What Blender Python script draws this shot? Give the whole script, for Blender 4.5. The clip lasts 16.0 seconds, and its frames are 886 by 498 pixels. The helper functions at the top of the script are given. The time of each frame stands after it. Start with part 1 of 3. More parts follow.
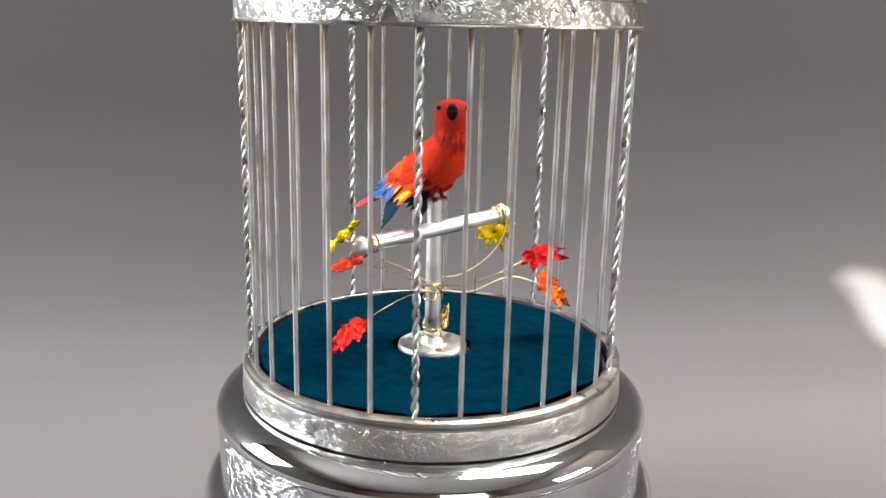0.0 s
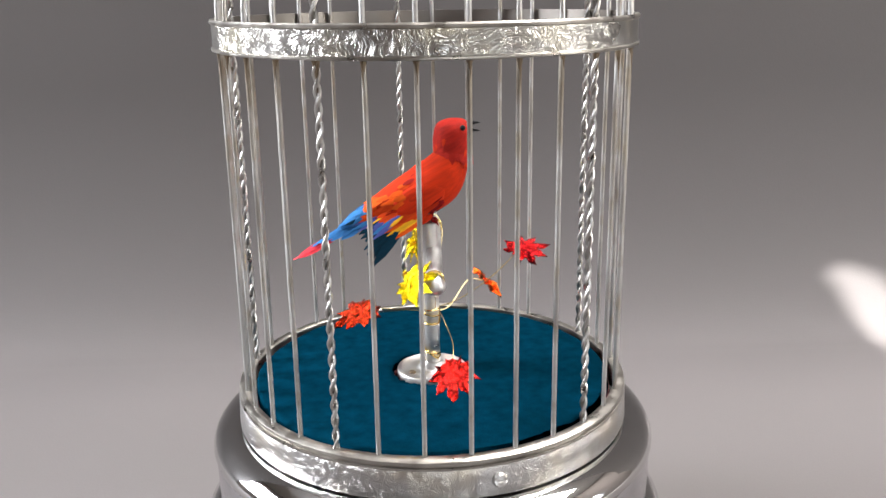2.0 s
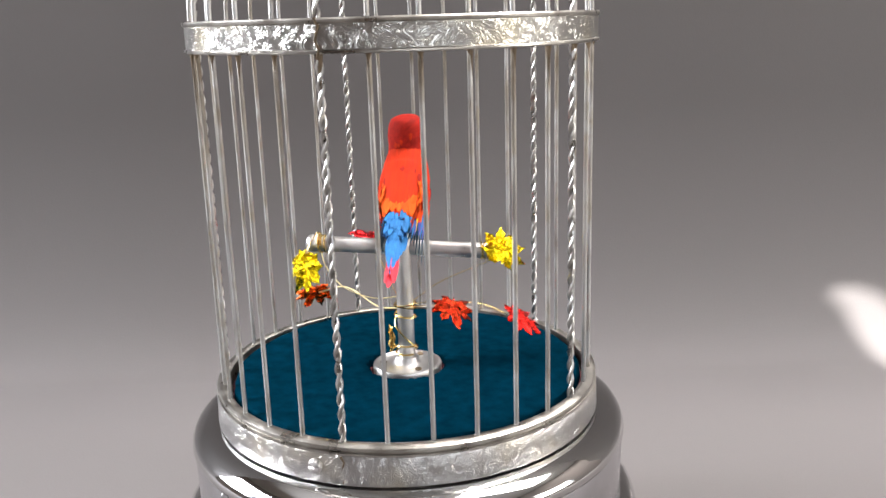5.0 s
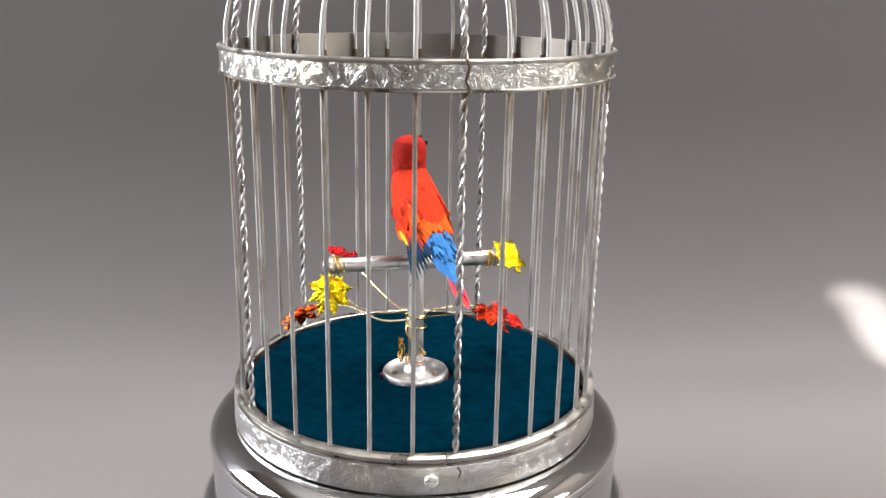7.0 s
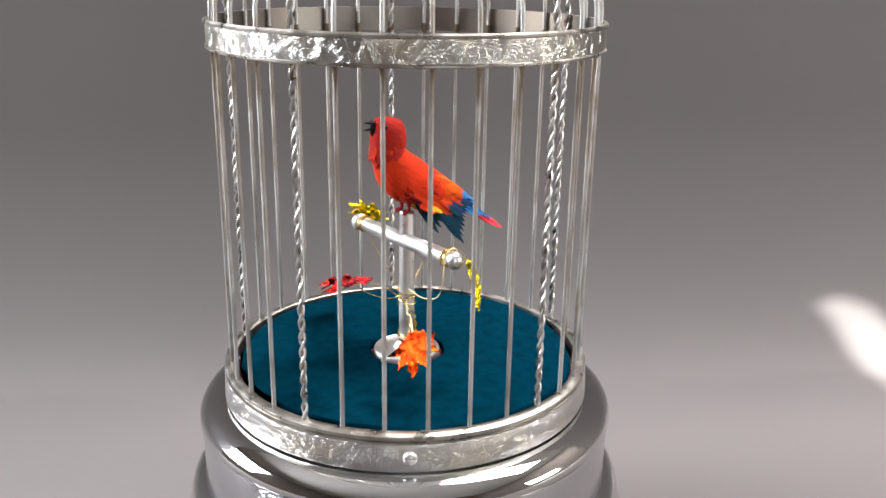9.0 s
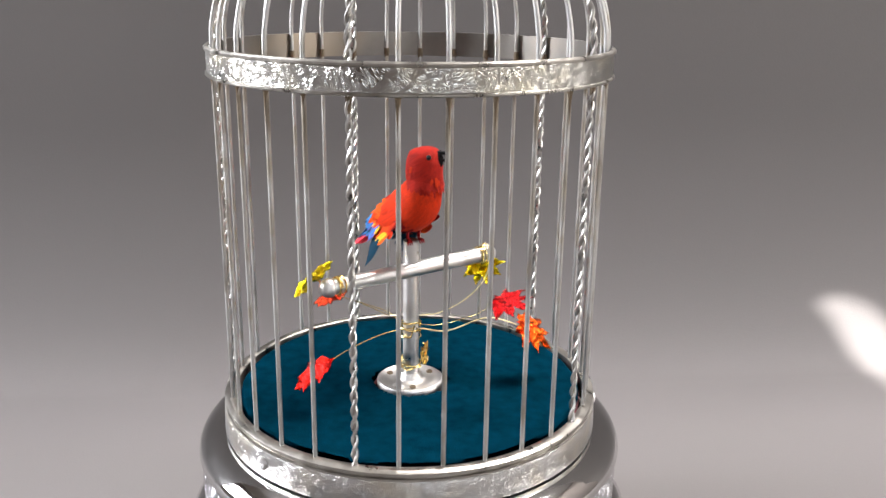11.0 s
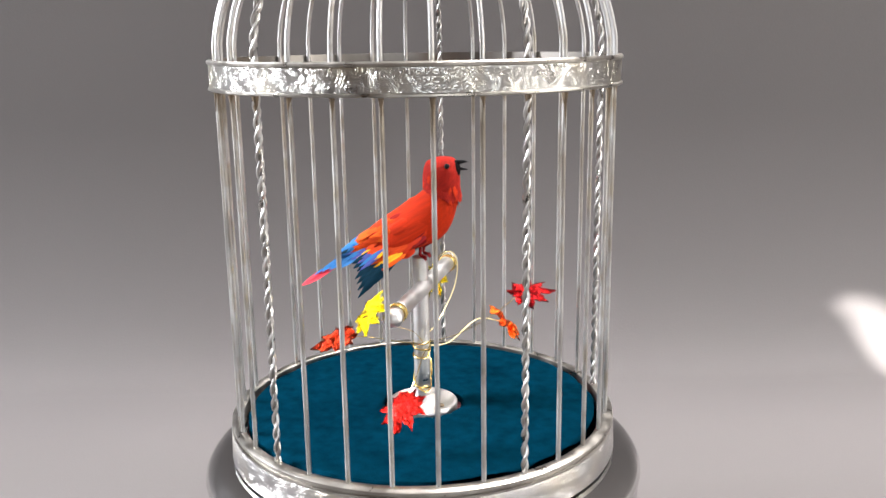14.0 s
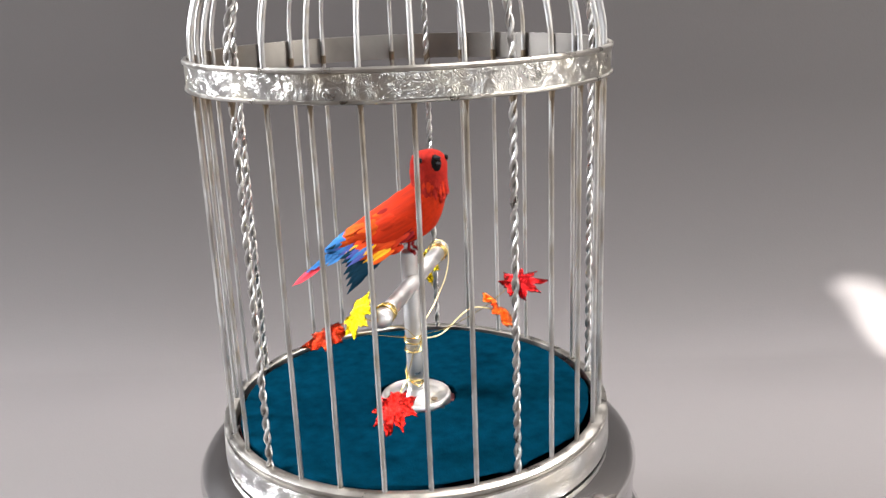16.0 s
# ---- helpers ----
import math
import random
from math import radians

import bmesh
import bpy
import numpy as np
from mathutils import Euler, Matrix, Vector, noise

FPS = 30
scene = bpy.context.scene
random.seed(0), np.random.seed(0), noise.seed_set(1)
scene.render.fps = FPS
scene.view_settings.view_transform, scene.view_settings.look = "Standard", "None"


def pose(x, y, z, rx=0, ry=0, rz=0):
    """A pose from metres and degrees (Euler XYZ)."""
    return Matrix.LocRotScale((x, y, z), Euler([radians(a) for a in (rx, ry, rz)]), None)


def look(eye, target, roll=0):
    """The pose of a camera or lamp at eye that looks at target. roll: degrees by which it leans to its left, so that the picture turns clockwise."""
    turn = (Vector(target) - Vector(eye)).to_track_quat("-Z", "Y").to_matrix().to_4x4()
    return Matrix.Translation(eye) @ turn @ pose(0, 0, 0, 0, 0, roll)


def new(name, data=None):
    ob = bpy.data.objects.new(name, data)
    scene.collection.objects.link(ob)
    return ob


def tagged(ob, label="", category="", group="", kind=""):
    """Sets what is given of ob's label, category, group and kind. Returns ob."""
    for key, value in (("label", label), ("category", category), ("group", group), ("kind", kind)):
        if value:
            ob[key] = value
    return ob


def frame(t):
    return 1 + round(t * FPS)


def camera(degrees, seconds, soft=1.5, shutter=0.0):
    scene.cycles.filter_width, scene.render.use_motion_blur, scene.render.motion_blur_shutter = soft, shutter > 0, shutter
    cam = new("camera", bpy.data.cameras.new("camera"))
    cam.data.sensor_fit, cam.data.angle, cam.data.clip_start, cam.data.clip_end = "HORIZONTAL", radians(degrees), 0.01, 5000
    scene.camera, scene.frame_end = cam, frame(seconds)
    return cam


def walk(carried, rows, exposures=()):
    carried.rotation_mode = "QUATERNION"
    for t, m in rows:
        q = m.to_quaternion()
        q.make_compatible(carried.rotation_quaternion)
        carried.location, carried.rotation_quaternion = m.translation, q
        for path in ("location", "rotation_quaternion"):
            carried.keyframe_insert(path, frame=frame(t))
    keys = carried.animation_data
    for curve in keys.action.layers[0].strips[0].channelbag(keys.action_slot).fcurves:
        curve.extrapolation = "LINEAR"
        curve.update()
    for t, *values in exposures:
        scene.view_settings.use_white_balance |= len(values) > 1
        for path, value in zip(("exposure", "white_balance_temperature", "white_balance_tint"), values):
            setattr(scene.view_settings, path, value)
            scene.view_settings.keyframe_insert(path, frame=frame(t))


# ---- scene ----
FOV = 52.9
EXPOSURE = 2.55
EYE = (0.0, -0.303, 0.133)
ROLL = -0.9
cam = camera(FOV, 16.0, soft=1.5, shutter=0.15)
# seconds, heading and tilt of the camera in degrees
CAMERA_ROWS = [
    (0, -0.97, -17.37),
    (0.2, -1.12, -17.45),
    (0.5, -1.35, -17.58),
    (1, -1.72, -17.71),
    (1.5, -1.72, -17.78),
    (2, -1.69, -17.54),
    (2.5, -1.65, -17.31),
    (3, -1.56, -16.97),
    (3.5, -1.47, -16.64),
    (4, -1.49, -16.35),
    (4.2, -1.50, -16.23),
    (6.3, -1.50, -16.37),
    (7, -1.44, -16.30),
    (7.5, -1.44, -15.97),
    (7.7, -1.61, -15.76),
    (8, -1.87, -15.46),
    (8.2, -1.98, -15.44),
    (8.5, -2.15, -15.40),
    (9, -2.15, -15.40),
    (9.2, -2.15, -15.40),
    (9.5, -2.15, -15.40),
    (10, -2.24, -15.56),
    (10.2, -2.27, -15.63),
    (12.3, -1.72, -15.23),
    (12.5, -1.59, -15.23),
    (13, -1.44, -15.34),
    (13.5, -1.28, -15.46),
    (13.8, -1.04, -15.63),
    (14, -1.19, -15.63),
    (14.5, -1.10, -15.70),
    (15, -1.15, -16.07),
    (15.5, -1.20, -16.43),
    (16, -1.25, -16.80),
]

def aim(yaw, tilt):
    a, b = radians(yaw), radians(tilt)
    d = Vector((-math.sin(a) * math.cos(b), math.cos(a) * math.cos(b), math.sin(b)))
    return look(EYE, Vector(EYE) + d, ROLL)


walk(cam, [(t, aim(yaw, tilt)) for t, yaw, tilt in CAMERA_ROWS], exposures=[(0, EXPOSURE - 0.15), (4.2, EXPOSURE - 0.12), (10.2, EXPOSURE - 0.08), (12.5, EXPOSURE - 0.06), (13.0, EXPOSURE - 0.02), (13.5, EXPOSURE + 0.08), (14.5, EXPOSURE + 0.08), (16, EXPOSURE + 0.10)])

# seconds, place in metres, turn in degrees of the hand-turned cage
CAGE_ROWS = [
    (0, 0.0006, -0.0058, 0.0046, -2.94, 1.92, -5.24),
    (0.2, 0.0018, -0.0124, 0.0048, -3.11, 1.74, 11.79),
    (0.5, 0.0064, -0.0174, 0.0061, -4.68, 1.38, 36.41),
    (1, 0.0028, -0.0147, 0.0007, -1.85, 0.25, 44.22),
    (1.5, 0.0030, -0.0147, -0.0002, -0.59, 0.19, 44.73),
    (2, 0.0040, -0.0151, -0.0017, -0.81, 0.91, 44.91),
    (2.5, 0.0042, -0.0136, 0.0011, -1.29, 1.30, 45.17),
    (3, 0.0051, -0.0128, 0.0046, -1.97, 2.43, 52.84),
    (3.5, -0.0031, -0.0097, 0.0073, -0.84, 2.58, 64.27),
    (4, 0.0029, -0.0074, 0.0060, -1.39, 2.04, 83.78),
    (4.2, 0.0006, -0.0071, 0.0065, -0.58, 2.91, 93.43),
    (6.3, -0.0076, -0.0021, -0.0034, 0.65, -1.32, 154.74),
    (7, -0.0033, 0.0076, -0.0052, 0.49, -1.78, 155.17),
    (7.5, 0.0039, 0.0258, -0.0047, -2.27, 0.33, 175.95),
    (7.7, 0.0126, 0.0337, 0.0020, -4.00, 2.83, 198.19),
    (8, 0.0190, 0.0271, 0.0092, -2.43, 2.97, 216.09),
    (8.2, 0.0151, 0.0164, 0.0095, -1.24, 1.64, 225.19),
    (8.5, 0.0056, 0.0130, 0.0046, -1.75, 1.97, 237.44),
    (9, -0.0025, 0.0113, 0.0084, -2.18, 2.44, 257.69),
    (9.2, 0.0007, 0.0125, 0.0026, -1.28, 2.86, 268.63),
    (9.5, -0.0002, 0.0142, 0.0009, -2.20, 3.22, 280.59),
    (10, -0.0001, 0.0136, 0.0001, -2.13, 2.70, 304.36),
    (10.2, 0.0038, 0.0117, 0.0027, -1.32, 2.88, 311.94),
    (12.3, -0.0107, -0.0093, -0.0086, 1.69, -0.57, 379.30),
    (12.5, -0.0100, -0.0095, -0.0088, 1.72, -0.53, 379.44),
    (13, -0.0093, -0.0092, -0.0086, 1.71, -0.44, 379.74),
    (13.5, -0.0073, -0.0068, -0.0067, 0.13, 0.29, 379.74),
    (13.8, -0.0050, -0.0070, -0.0068, -1.66, 0.80, 382.80),
    (14, -0.0019, -0.0106, -0.0050, -1.95, 1.16, 387.91),
    (14.5, -0.0011, -0.0127, -0.0075, 1.11, -0.58, 388.53),
    (15, -0.0009, -0.0139, -0.0080, 0.72, -0.51, 388.47),
    (15.5, -0.0034, -0.0149, -0.0074, 0.54, -0.92, 388.85),
    (16, -0.0040, -0.0149, -0.0074, -0.49, -1.14, 388.07),
]

# ---- world, sun and lamps ----
SUN_WAY = Vector((-1.30, 0.62, -1.05)).normalized()
world = bpy.data.worlds.new("world")
scene.world = world
world.use_nodes = True
wn = world.node_tree
sky = wn.nodes.new("ShaderNodeTexSky")
sky.sky_type, sky.sun_disc = "NISHITA", False
sky.sun_elevation = math.asin(-SUN_WAY.z)
sky.sun_rotation = math.atan2(-SUN_WAY.x, -SUN_WAY.y)
wn.links.new(sky.outputs[0], wn.nodes["Background"].inputs[0])
wn.nodes["Background"].inputs[1].default_value = 0.06

sun = new("sun", bpy.data.lights.new("sun", "SUN"))
sun.data.energy, sun.data.angle, sun.data.color = 5.0, radians(0.38), (1.0, 0.97, 0.95)
sun.matrix_world = look((1.6, -1.0, 1.2), Vector((1.6, -1.0, 1.2)) + SUN_WAY)


def area(name, eye, target, sx, sy, power, color):
    lamp = new(name, bpy.data.lights.new(name, "AREA"))
    lamp.data.shape, lamp.data.size, lamp.data.size_y = "RECTANGLE", sx, sy
    lamp.data.energy, lamp.data.color = power, color
    lamp.matrix_world = look(eye, target)
    return lamp


# daylight in the openings of the windows
area("window_light_west", (-1.56, 0.16, 0.72), (0.0, 0.0, 0.05), 0.8, 0.8, 17.5, (0.915, 0.935, 1.0))
area("window_light_south", (0.65, -2.16, 0.62), (0.75, 0.47, 0.40), 0.9, 1.1, 2.4, (0.98, 0.97, 1.0))
area("window_light_east", (1.57, -0.50, 0.375), (0.45, 0.34, 0.25), 0.6, 0.45, 2.9, (1.0, 0.97, 0.94))
# added overhead source, unseen, that lights the flat paper more than its back
area("overhead_fill", (0.75, 0.28, 1.62), (0.75, 0.23, 0.0), 0.9, 0.5, 17.0, (1.0, 0.955, 0.945))


# ---- materials ----
def material(name, color, rough=0.5, metal=0.0, vary=0.12, scale=60.0, bump=0.0, bump_scale=400.0, sheen=0.0, rough_vary=0.1, coat=0.0, island=0.0, spec=0.5, streak=False):
    """A principled surface with coarse and fine variation of tone, gloss and relief."""
    m = bpy.data.materials.new(name)
    m.use_nodes = True
    n, l = m.node_tree.nodes, m.node_tree.links
    p = n["Principled BSDF"]
    p.inputs["Metallic"].default_value = metal
    p.inputs["Sheen Weight"].default_value = sheen
    p.inputs["Coat Weight"].default_value = coat
    p.inputs["Specular IOR Level"].default_value = spec
    tc = n.new("ShaderNodeTexCoord")
    big, fine = n.new("ShaderNodeTexNoise"), n.new("ShaderNodeTexNoise")
    for node, s in ((big, scale), (fine, bump_scale)):
        node.inputs["Scale"].default_value = s
        node.inputs["Detail"].default_value = 5
        l.new(tc.outputs["Object"], node.inputs["Vector"])
    if streak:  # barbs run back and down along the bird
        turn, squash = n.new("ShaderNodeMapping"), n.new("ShaderNodeMapping")
        turn.inputs["Rotation"].default_value = (0, radians(30), 0)
        squash.inputs["Scale"].default_value = (0.10, 1, 1)
        l.new(tc.outputs["Object"], turn.inputs["Vector"])
        l.new(turn.outputs[0], squash.inputs["Vector"])
        for node in (big, fine):
            l.new(squash.outputs[0], node.inputs["Vector"])
    ramp = n.new("ShaderNodeMapRange")
    ramp.inputs[3].default_value, ramp.inputs[4].default_value = 1 - vary, 1 + vary
    ramp.inputs[1].default_value, ramp.inputs[2].default_value = 0.3, 0.7
    l.new(big.outputs[0], ramp.inputs[0])
    value = ramp.outputs[0]
    if island:
        geo = n.new("ShaderNodeNewGeometry")
        r2 = n.new("ShaderNodeMapRange")
        r2.inputs[3].default_value, r2.inputs[4].default_value = 1 - island, 1 + island
        l.new(geo.outputs["Random Per Island"], r2.inputs[0])
        mul = n.new("ShaderNodeMath")
        mul.operation = "MULTIPLY"
        l.new(value, mul.inputs[0]), l.new(r2.outputs[0], mul.inputs[1])
        value = mul.outputs[0]
    mix = n.new("ShaderNodeVectorMath")
    mix.operation = "SCALE"
    mix.inputs[0].default_value = color
    l.new(value, mix.inputs["Scale"])
    l.new(mix.outputs[0], p.inputs["Base Color"])
    rr = n.new("ShaderNodeMapRange")
    rr.inputs[1].default_value, rr.inputs[2].default_value = 0.3, 0.7
    rr.inputs[3].default_value, rr.inputs[4].default_value = max(0.02, rough - rough_vary * rough), min(1, rough + rough_vary * rough)
    l.new(big.outputs[0], rr.inputs[0])
    l.new(rr.outputs[0], p.inputs["Roughness"])
    if bump:
        b = n.new("ShaderNodeBump")
        b.inputs["Strength"].default_value, b.inputs["Distance"].default_value = 1.0, bump
        l.new(fine.outputs[0], b.inputs["Height"])
        l.new(b.outputs[0], p.inputs["Normal"])
    return m


def engraved(name, color, rough, depth, waves, panels=0.0, cut_tone=0.5):
    """Silver chased with scrolls, wrapped round the z axis; panels > 0 leaves plain fields between ornaments."""
    m = material(name, color, rough, 1.0, 0.1, 90.0)
    n, l = m.node_tree.nodes, m.node_tree.links
    p = n["Principled BSDF"]
    tc = n.new("ShaderNodeTexCoord")
    sep = n.new("ShaderNodeSeparateXYZ")
    l.new(tc.outputs["Object"], sep.inputs[0])
    at = n.new("ShaderNodeMath")
    at.operation = "ARCTAN2"
    l.new(sep.outputs[0], at.inputs[0]), l.new(sep.outputs[1], at.inputs[1])
    arc = n.new("ShaderNodeMath")
    arc.operation, arc.inputs[1].default_value = "MULTIPLY", 0.067
    l.new(at.outputs[0], arc.inputs[0])
    com = n.new("ShaderNodeCombineXYZ")
    l.new(arc.outputs[0], com.inputs[0]), l.new(sep.outputs[2], com.inputs[1])
    curl = n.new("ShaderNodeTexNoise")
    curl.noise_dimensions = "2D"
    curl.inputs["Scale"].default_value, curl.inputs["Detail"].default_value = waves, 1.0
    curl.inputs["Distortion"].default_value = 2.6
    l.new(com.outputs[0], curl.inputs["Vector"])
    grow = n.new("ShaderNodeMath")
    grow.operation, grow.inputs[1].default_value = "MULTIPLY", 5.0
    l.new(curl.outputs[0], grow.inputs[0])
    fold = n.new("ShaderNodeMath")
    fold.operation, fold.inputs[1].default_value = "PINGPONG", 0.5
    l.new(grow.outputs[0], fold.inputs[0])
    height = fold.outputs[0]
    # the cuts are mixed towards a darker tone
    cut_mask, ink = n.new("ShaderNodeMapRange"), n.new("ShaderNodeMix")
    cut_mask.inputs[1].default_value, cut_mask.inputs[2].default_value = 0.0, 0.30
    cut_mask.inputs[3].default_value, cut_mask.inputs[4].default_value = cut_tone, 0.0
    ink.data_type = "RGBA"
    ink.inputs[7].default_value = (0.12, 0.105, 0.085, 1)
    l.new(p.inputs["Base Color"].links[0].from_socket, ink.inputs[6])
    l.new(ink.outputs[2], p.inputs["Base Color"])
    b = n.new("ShaderNodeBump")
    b.inputs["Strength"].default_value, b.inputs["Distance"].default_value = 1.0, depth
    if panels:
        c = n.new("ShaderNodeMath")
        c.operation, c.inputs[1].default_value = "MULTIPLY", panels
        l.new(at.outputs[0], c.inputs[0])
        s = n.new("ShaderNodeMath")
        s.operation = "SINE"
        turn = n.new("ShaderNodeMath")
        turn.operation, turn.inputs[1].default_value = "ADD", 2.566
        l.new(c.outputs[0], turn.inputs[0])
        l.new(turn.outputs[0], s.inputs[0])
        g = n.new("ShaderNodeMapRange")
        g.inputs[1].default_value, g.inputs[2].default_value = 0.55, 0.75
        l.new(s.outputs[0], g.inputs[0])
        mu = n.new("ShaderNodeMath")
        mu.operation = "MULTIPLY"
        l.new(height, mu.inputs[0]), l.new(g.outputs[0], mu.inputs[1])
        height = mu.outputs[0]
        field = n.new("ShaderNodeMath")
        field.operation = "MULTIPLY"
        l.new(cut_mask.outputs[0], field.inputs[0]), l.new(g.outputs[0], field.inputs[1])
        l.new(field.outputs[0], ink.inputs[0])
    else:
        l.new(cut_mask.outputs[0], ink.inputs[0])
    l.new(height, b.inputs["Height"])
    l.new(b.outputs[0], p.inputs["Normal"])
    return m


PAPER = material("grey_paper", (0.113, 0.1035, 0.101), 0.8, 0.0, 0.035, 9.0, 0.00008, 900.0, spec=0.3)
BROWN = material("brown_panelling", (0.10, 0.062, 0.04), 0.6, 0.0, 0.25, 5.0, 0.0006, 60.0)
DULL = material("dull_silver", (0.20, 0.185, 0.165), 0.45, 1.0, 0.2, 60.0, 0.00003, 500.0)
PLASTER = material("plaster", (0.12, 0.105, 0.095), 0.85, 0.0, 0.06, 3.0, 0.0006, 60.0)
CEILING = material("grey_paint", (0.42, 0.41, 0.395), 0.9, 0.0, 0.04, 3.0, 0.0004, 80.0)
BOARDS = material("floor_boards", (0.16, 0.10, 0.06), 0.5, 0.0, 0.3, 4.0, 0.0006, 60.0)
RIM = material("worn_rim_silver", (0.36, 0.34, 0.305), 0.36, 1.0, 0.2, 150.0, 0.00003, 700.0, rough_vary=0.4)
CHROME = material("polished_nickel", (0.57, 0.565, 0.555), 0.06, 1.0, 0.05, 40.0, 0.000008, 220.0, rough_vary=0.5)
BRUSHED = material("silvered_metal", (0.60, 0.585, 0.565), 0.45, 1.0, 0.10, 150.0, 0.00003, 700.0, rough_vary=0.4)
WIRE = material("silvered_wire", (0.43, 0.42, 0.405), 0.56, 1.0, 0.07, 60.0, 0.000008, 600.0, rough_vary=0.4)


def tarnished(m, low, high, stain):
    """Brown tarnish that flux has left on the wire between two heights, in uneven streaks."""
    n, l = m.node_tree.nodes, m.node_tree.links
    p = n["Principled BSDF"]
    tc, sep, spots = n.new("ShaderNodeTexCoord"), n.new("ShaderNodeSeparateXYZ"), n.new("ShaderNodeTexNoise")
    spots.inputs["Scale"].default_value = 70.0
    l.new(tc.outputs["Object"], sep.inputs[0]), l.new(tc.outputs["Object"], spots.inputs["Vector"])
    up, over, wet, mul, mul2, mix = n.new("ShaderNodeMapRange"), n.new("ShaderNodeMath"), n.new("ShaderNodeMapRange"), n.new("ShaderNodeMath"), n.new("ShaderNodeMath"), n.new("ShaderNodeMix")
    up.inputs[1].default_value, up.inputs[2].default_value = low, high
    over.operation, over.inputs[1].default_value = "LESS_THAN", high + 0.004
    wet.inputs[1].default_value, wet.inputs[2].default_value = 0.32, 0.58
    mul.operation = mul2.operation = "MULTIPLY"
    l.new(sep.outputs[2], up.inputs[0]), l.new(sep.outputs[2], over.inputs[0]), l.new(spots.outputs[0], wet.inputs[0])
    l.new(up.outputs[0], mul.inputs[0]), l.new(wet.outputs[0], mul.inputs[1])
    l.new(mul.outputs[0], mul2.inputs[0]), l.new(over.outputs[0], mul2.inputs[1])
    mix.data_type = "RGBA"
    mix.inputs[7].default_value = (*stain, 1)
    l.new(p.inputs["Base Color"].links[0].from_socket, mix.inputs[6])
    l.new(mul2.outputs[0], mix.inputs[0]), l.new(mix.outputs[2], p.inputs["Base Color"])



def toned(m, scale, tint):
    """Random patches of a second tone mixed into the colour."""
    n, l = m.node_tree.nodes, m.node_tree.links
    p = n["Principled BSDF"]
    tc, spots, wet, mix = n.new("ShaderNodeTexCoord"), n.new("ShaderNodeTexNoise"), n.new("ShaderNodeMapRange"), n.new("ShaderNodeMix")
    spots.inputs["Scale"].default_value, spots.inputs["Detail"].default_value = scale, 4.0
    wet.inputs[1].default_value, wet.inputs[2].default_value, wet.inputs[4].default_value = 0.48, 0.68, 0.8
    mix.data_type = "RGBA"
    mix.inputs[7].default_value = (*tint, 1)
    l.new(tc.outputs["Object"], spots.inputs["Vector"]), l.new(spots.outputs[0], wet.inputs[0])
    l.new(p.inputs["Base Color"].links[0].from_socket, mix.inputs[6])
    l.new(wet.outputs[0], mix.inputs[0]), l.new(mix.outputs[2], p.inputs["Base Color"])


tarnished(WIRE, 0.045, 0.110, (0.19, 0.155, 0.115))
TWIST = material("dull_twisted_wire", (0.44, 0.425, 0.40), 0.40, 1.0, 0.2, 200.0, 0.00002, 600.0, rough_vary=0.4)
TARNISH = material("dark_solder", (0.13, 0.095, 0.06), 0.6, 0.6, 0.3, 300.0, 0.00005, 800.0)
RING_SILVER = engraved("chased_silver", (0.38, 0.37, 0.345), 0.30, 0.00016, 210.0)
BAND_SILVER = engraved("chased_silver_worn", (0.42, 0.41, 0.395), 0.36, 0.00012, 230.0, cut_tone=0.4)
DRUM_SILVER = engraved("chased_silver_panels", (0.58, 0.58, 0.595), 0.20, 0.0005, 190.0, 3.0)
# brownish tint painted in for coloured room reflections on the ring
toned(RING_SILVER, 45.0, (0.50, 0.45, 0.33))
toned(BAND_SILVER, 60.0, (0.50, 0.46, 0.38))
toned(DULL, 40.0, (0.22, 0.18, 0.14))
toned(WIRE, 110.0, (0.30, 0.265, 0.21))
VELVET = material("teal_velvet", (0.0008, 0.029, 0.053), 0.95, 0.0, 0.28, 200.0, 0.0006, 1500.0, spec=0.0)


def pile(m, way, lean):
    """The nap of the velvet leans one way over the cloth, so that it shades as the cloth turns."""
    n, l = m.node_tree.nodes, m.node_tree.links
    p = n["Principled BSDF"]
    tr = n.new("ShaderNodeVectorTransform")
    tr.vector_type, tr.convert_from, tr.convert_to = "VECTOR", "OBJECT", "WORLD"
    tr.inputs[0].default_value = [lean * c for c in way]
    add, unit = n.new("ShaderNodeVectorMath"), n.new("ShaderNodeVectorMath")
    add.operation, unit.operation = "ADD", "NORMALIZE"
    bump = p.inputs["Normal"].links[0].from_socket
    l.new(bump, add.inputs[0]), l.new(tr.outputs[0], add.inputs[1])
    l.new(add.outputs[0], unit.inputs[0]), l.new(unit.outputs[0], p.inputs["Normal"])


pile(VELVET, (math.cos(radians(55 - 310)), math.sin(radians(55 - 310)), 0), 1.9)
STRAW = material("pale_gold_cord", (0.80, 0.68, 0.36), 0.4, 0.3, 0.15, 200.0)
GOLD = material("gold_wire", (0.85, 0.62, 0.22), 0.25, 1.0, 0.1, 200.0)
CARD = material("dark_red_card", (0.11, 0.035, 0.04), 0.8, 0.0, 0.3, 300.0, 0.0001, 900.0, spec=0.2)
BLACK = material("black_lacquer", (0.004, 0.004, 0.0045), 0.45, spec=0.2)
SOOT = material("black_feather", (0.009, 0.007, 0.007), 0.9, 0, 0.3, 1300.0, 0.0002, 2200.0, spec=0.05)
RED = material("red_feather", (0.46, 0.026, 0.005), 0.75, 0, 0.20, 900.0, 0.00012, 2200.0, spec=0.10, streak=True, island=0.13)
